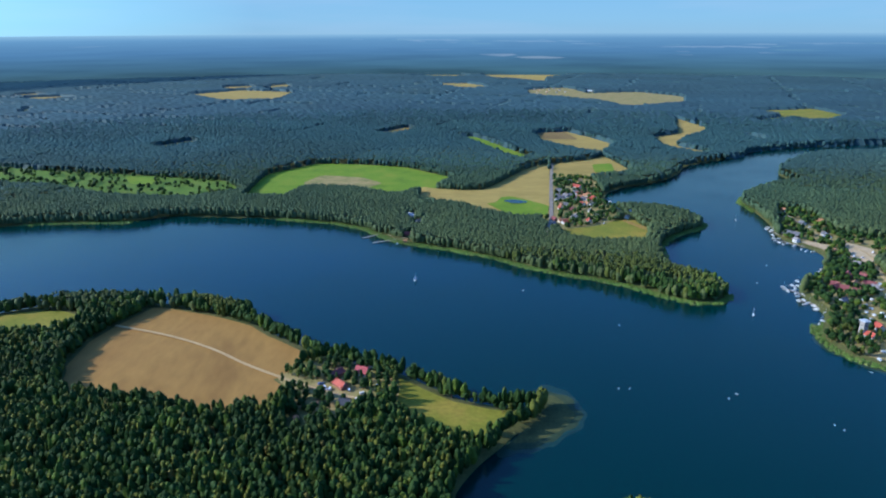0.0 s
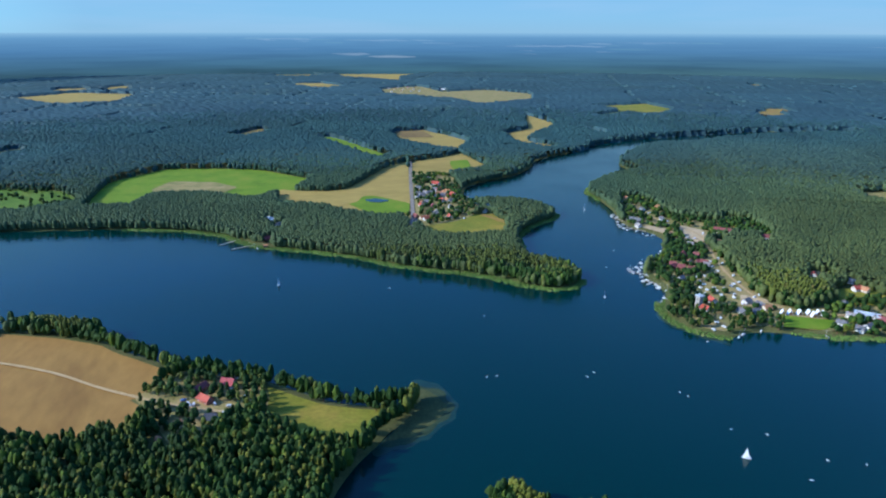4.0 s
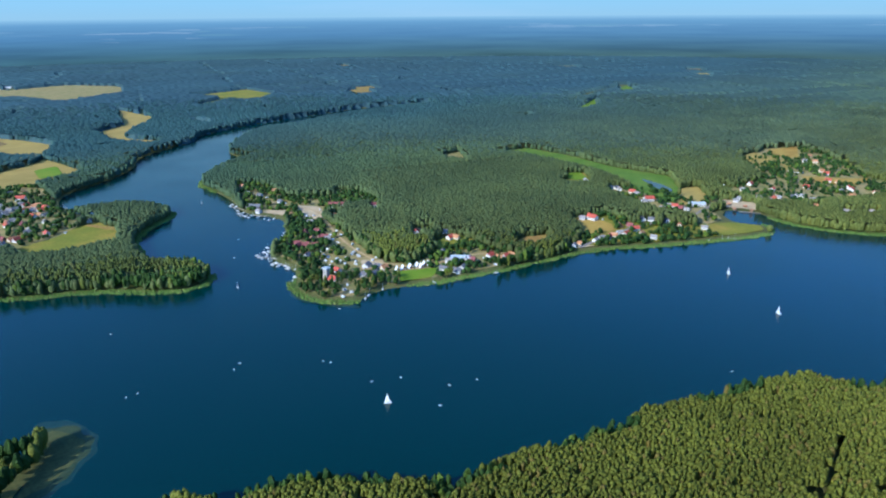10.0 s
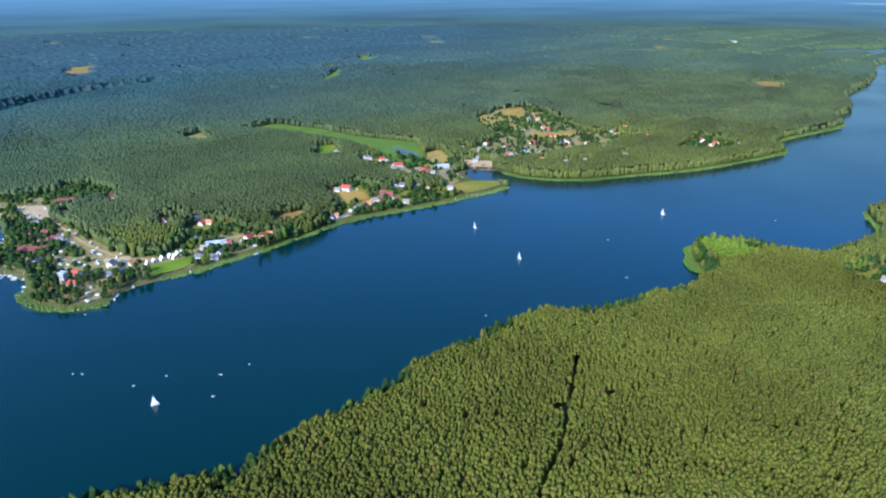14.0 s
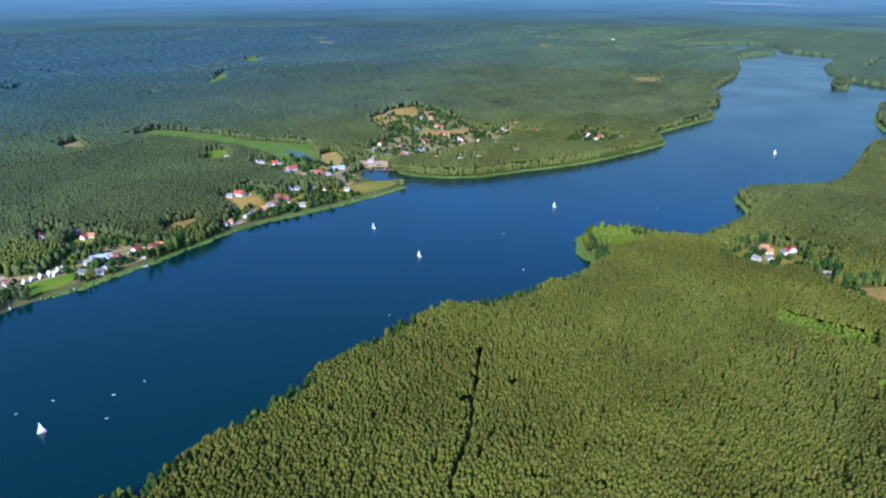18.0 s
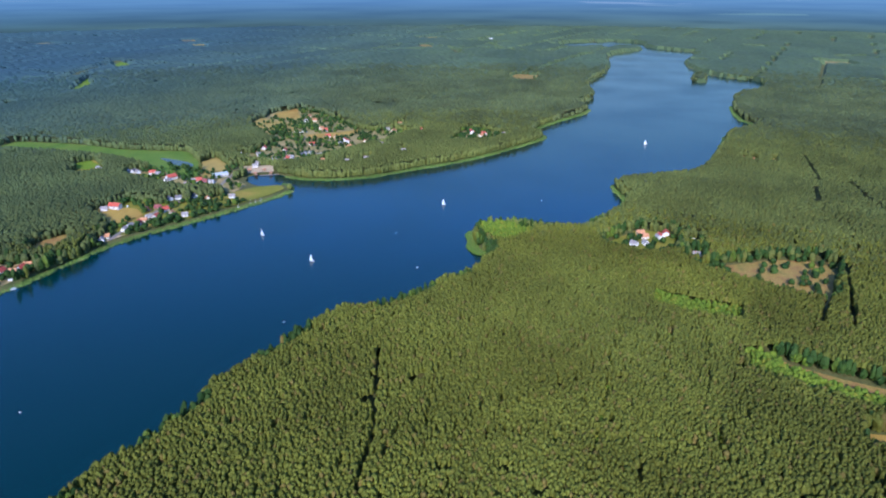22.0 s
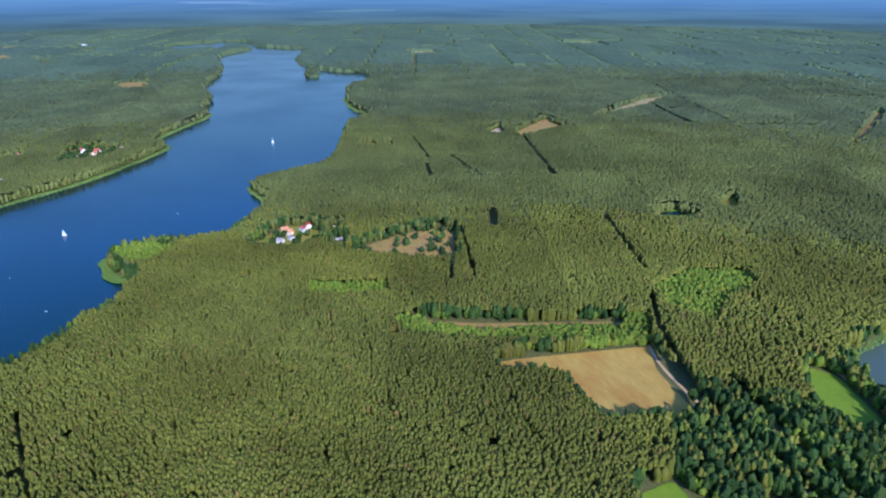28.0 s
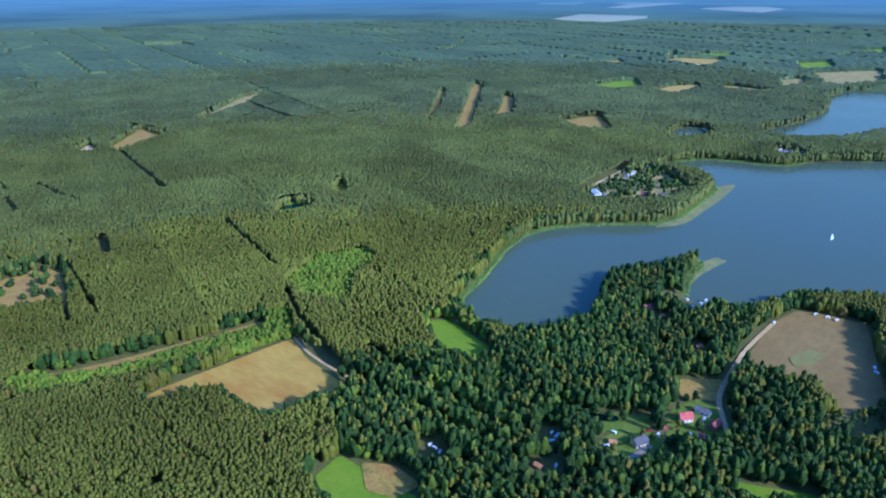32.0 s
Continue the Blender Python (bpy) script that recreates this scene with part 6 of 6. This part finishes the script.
# ---- trees that stand singly ----
def tree(name, tall, wide, label, leaves, clumps=7, seed=1):
    """A tapered trunk with limbs and a ragged crown of clumps."""
    rng = np.random.RandomState(seed)
    base = tagged(new(name), label, "tree")
    trunk = tube((0, 0, -0.6), (0.1, 0.1, tall * 0.6), wide * 0.06, wide * 0.03, 6)
    for k in range(4):
        a = rng.uniform(0, 6.3)
        trunk = tube((0.05, 0.05, tall * rng.uniform(0.25, 0.45)), (wide * 0.3 * math.cos(a), wide * 0.3 * math.sin(a), tall * rng.uniform(0.5, 0.7)), wide * 0.03, wide * 0.012, 5, trunk)
    part("trunk", trunk, BARK, base)
    verts, tris, count = [], [], 0
    for k in range(clumps):
        a, up = 2.4 * k, k / (clumps - 1)
        off = wide * 0.27 * (1 - 0.75 * up)
        pts, tri = crown(rng, 3, 7, [(0.08, 0.30), (0.40, 0.52), (0.74, 0.40)], 0.30)
        size = wide * rng.uniform(0.48, 0.66)
        verts.append(pts * (size, size, size * 0.9) + (off * math.cos(a), off * math.sin(a), tall * (0.22 + 0.46 * up) + rng.uniform(-0.3, 0.3)))
        tris.append(tri + count)
        count += len(pts)
    me = mesh_of("crown", np.concatenate(verts), np.concatenate(tris), leaves)
    top = new("crown", me)
    top.parent = base
    return base


SPECIES = [tree("broadleaf_tree", 11, 8.5, "full round green broadleaf tree", LEAF, 8, 1), tree("broadleaf_tree", 13, 8.0, "tall dark green broadleaf tree", LEAF, 9, 2), tree("bushy_tree", 7, 6.0, "low bushy green garden tree", LEAF, 6, 3),
           tree("pine_tree", 14, 5.5, "slender lone pine with a ragged crown", PINE, 7, 4), tree("poplar_tree", 16, 4.5, "narrow upright dark green poplar", LEAF, 9, 5)]
GARDENS = [([(477, 971), (510, 954), (499, 849), (538, 818), (586, 801), (573, 722), (515, 742), (473, 730), (459, 661), (438, 591), (425, 539), (447, 518), (495, 527), (540, 529), (537, 474), (527, 445), (453, 448), (355, 482), (324, 494), (312, 524), (339, 581), (350, 640), (433, 738), (413, 823)], 0.66), ([(-125, 470), (-99, 495), (-65, 502), (-41, 486), (-30, 444), (-41, 432), (-61, 417), (-68, 401), (-91, 403), (-107, 437)], 0.85), ([(696, 505), (747, 487), (738, 442), (754, 407), (796, 368), (832, 307), (741, 339), (631, 406), (593, 421), (654, 452)], 0.36), ([(141, -367), (112, -412), (75, -443), (55, -432), (45, -394), (62, -376), (75, -354), (85, -331), (98, -348), (93, -384), (109, -368)], 0.35), ([(194, 1216), (258, 1176), (251, 1050), (254, 931), (204, 883), (142, 862), (128, 892), (148, 942)], 0.36), ([(870, 565), (914, 520), (894, 457), (930, 414), (884, 400), (858, 398), (832, 366), (804, 372), (795, 440), (834, 539)], 0.28), ([(1185, 513), (1410, 504), (1345, 421), (1204, 313), (1205, 199), (1063, 264), (931, 340), (961, 439), (1086, 426)], 0.28), ([(1108, 141), (1239, 126), (1235, 83), (1188, 48), (1130, 73)], 0.4), ([(681, -86), (730, -127), (724, -164), (658, -157), (642, -124), (663, -88)], 0.22), ([(335, -804), (347, -946), (306, -994), (241, -928), (233, -863), (255, -827), (314, -792)], 0.32), ([(625, -167), (661, -251), (660, -304), (556, -265), (576, -222), (603, -184)], 0.20), ([(-1, -471), (-32, -507), (-35, -456), (-5, -441)], 0.5), ([(-930, 1352), (-733, 1274), (-595, 1245), (-503, 1217), (-372, 1181), (-311, 1079), (-386, 1027), (-506, 1048), (-625, 1110), (-794, 1145)], 0.16)]
used = np.array(USED, float)
SHORE_ROWS = [VILLAGE_SHORE[8:13], VILLAGE_SHORE[16:21], VILLAGE_SHORE[22:26], VILLAGE_SHORE[27:34], FARM_SHORE[3:14], LAKE_TWO_SOUTH[:6]]
spots = []
for n, line in enumerate(SHORE_ROWS):
    rng = np.random.RandomState(70 + n)
    for a, b in zip(np.array(line[:-1], float), np.array(line[1:], float)):
        count = int(np.hypot(*(b - a)) / 3.4)
        p = a + (b - a) * rng.rand(count, 1) + rng.uniform(-16, 16, (count, 2))
        depth = ashore(p)
        p = p[(depth > 3) & (depth < 13) & (soft_noise(p, 38, 50) > -0.65)]
        p = p[np.sqrt(((p[:, None] - used[None]) ** 2).sum(-1)).min(1) > 6] if len(p) else p
        spots.append(p)
for n, (points, share) in enumerate(GARDENS):
    outline, rng = np.array(points, float), np.random.RandomState(40 + n)
    step = 6.0 if share < 0.9 else 5.5
    low, high = outline.min(0), outline.max(0)
    x, y = np.meshgrid(np.arange(low[0], high[0], step), np.arange(low[1], high[1], step))
    p = np.stack([x.ravel(), y.ravel()], 1) + rng.uniform(-2.6, 2.6, (x.size, 2))
    keep = inside(p, outline) & (rng.rand(len(p)) < share + (0.14 if share > 0.3 else 0.06 if share > 0.25 else 0.0) + 0.35 * soft_noise(p, 45, 11)) & (ashore(p) > 3)
    for bare in BARE:
        keep &= ~inside(p, np.array(bare, float))
    p = cut(p[keep])
    gap = np.sqrt(((p[:, None] - used[None]) ** 2).sum(-1)).min(1)
    p = p[gap > 6.0]
    for line in LANE_LINES:
        p = p[~on_line(p, line, 5.0)]
    spots.append(p)
spots = np.concatenate(spots)
away = np.hypot(spots[:, 0], spots[:, 1])
spots = spots[np.argsort(away)]
for k, (x, y) in enumerate(spots[:280]):
    rng = random.Random(k)
    first = SPECIES[k] if k < len(SPECIES) else rng.choice(SPECIES)
    first.scale = (0.72,) * 3
    m = pose(x, y, floor_z(x, y) - 0.2, 0, 0, rng.uniform(0, 360))
    if k < len(SPECIES):
        first.matrix_basis = m @ Matrix.Diagonal((*first.scale, 1))
        tagged(first, group="garden and shore trees")
    else:
        copy_thing(first, m)
spots = spots[np.r_[:280, 280 + np.where(np.arange(len(spots) - 280) % 8 != 7)[0]]] if len(spots) > 280 else spots
if len(spots) > 280:
    forest("garden_trees", spots[280:], FINE_LEAVES, LEAF, (4.0, 7.0), (4.5, 9.0), "green garden and street trees among the houses")
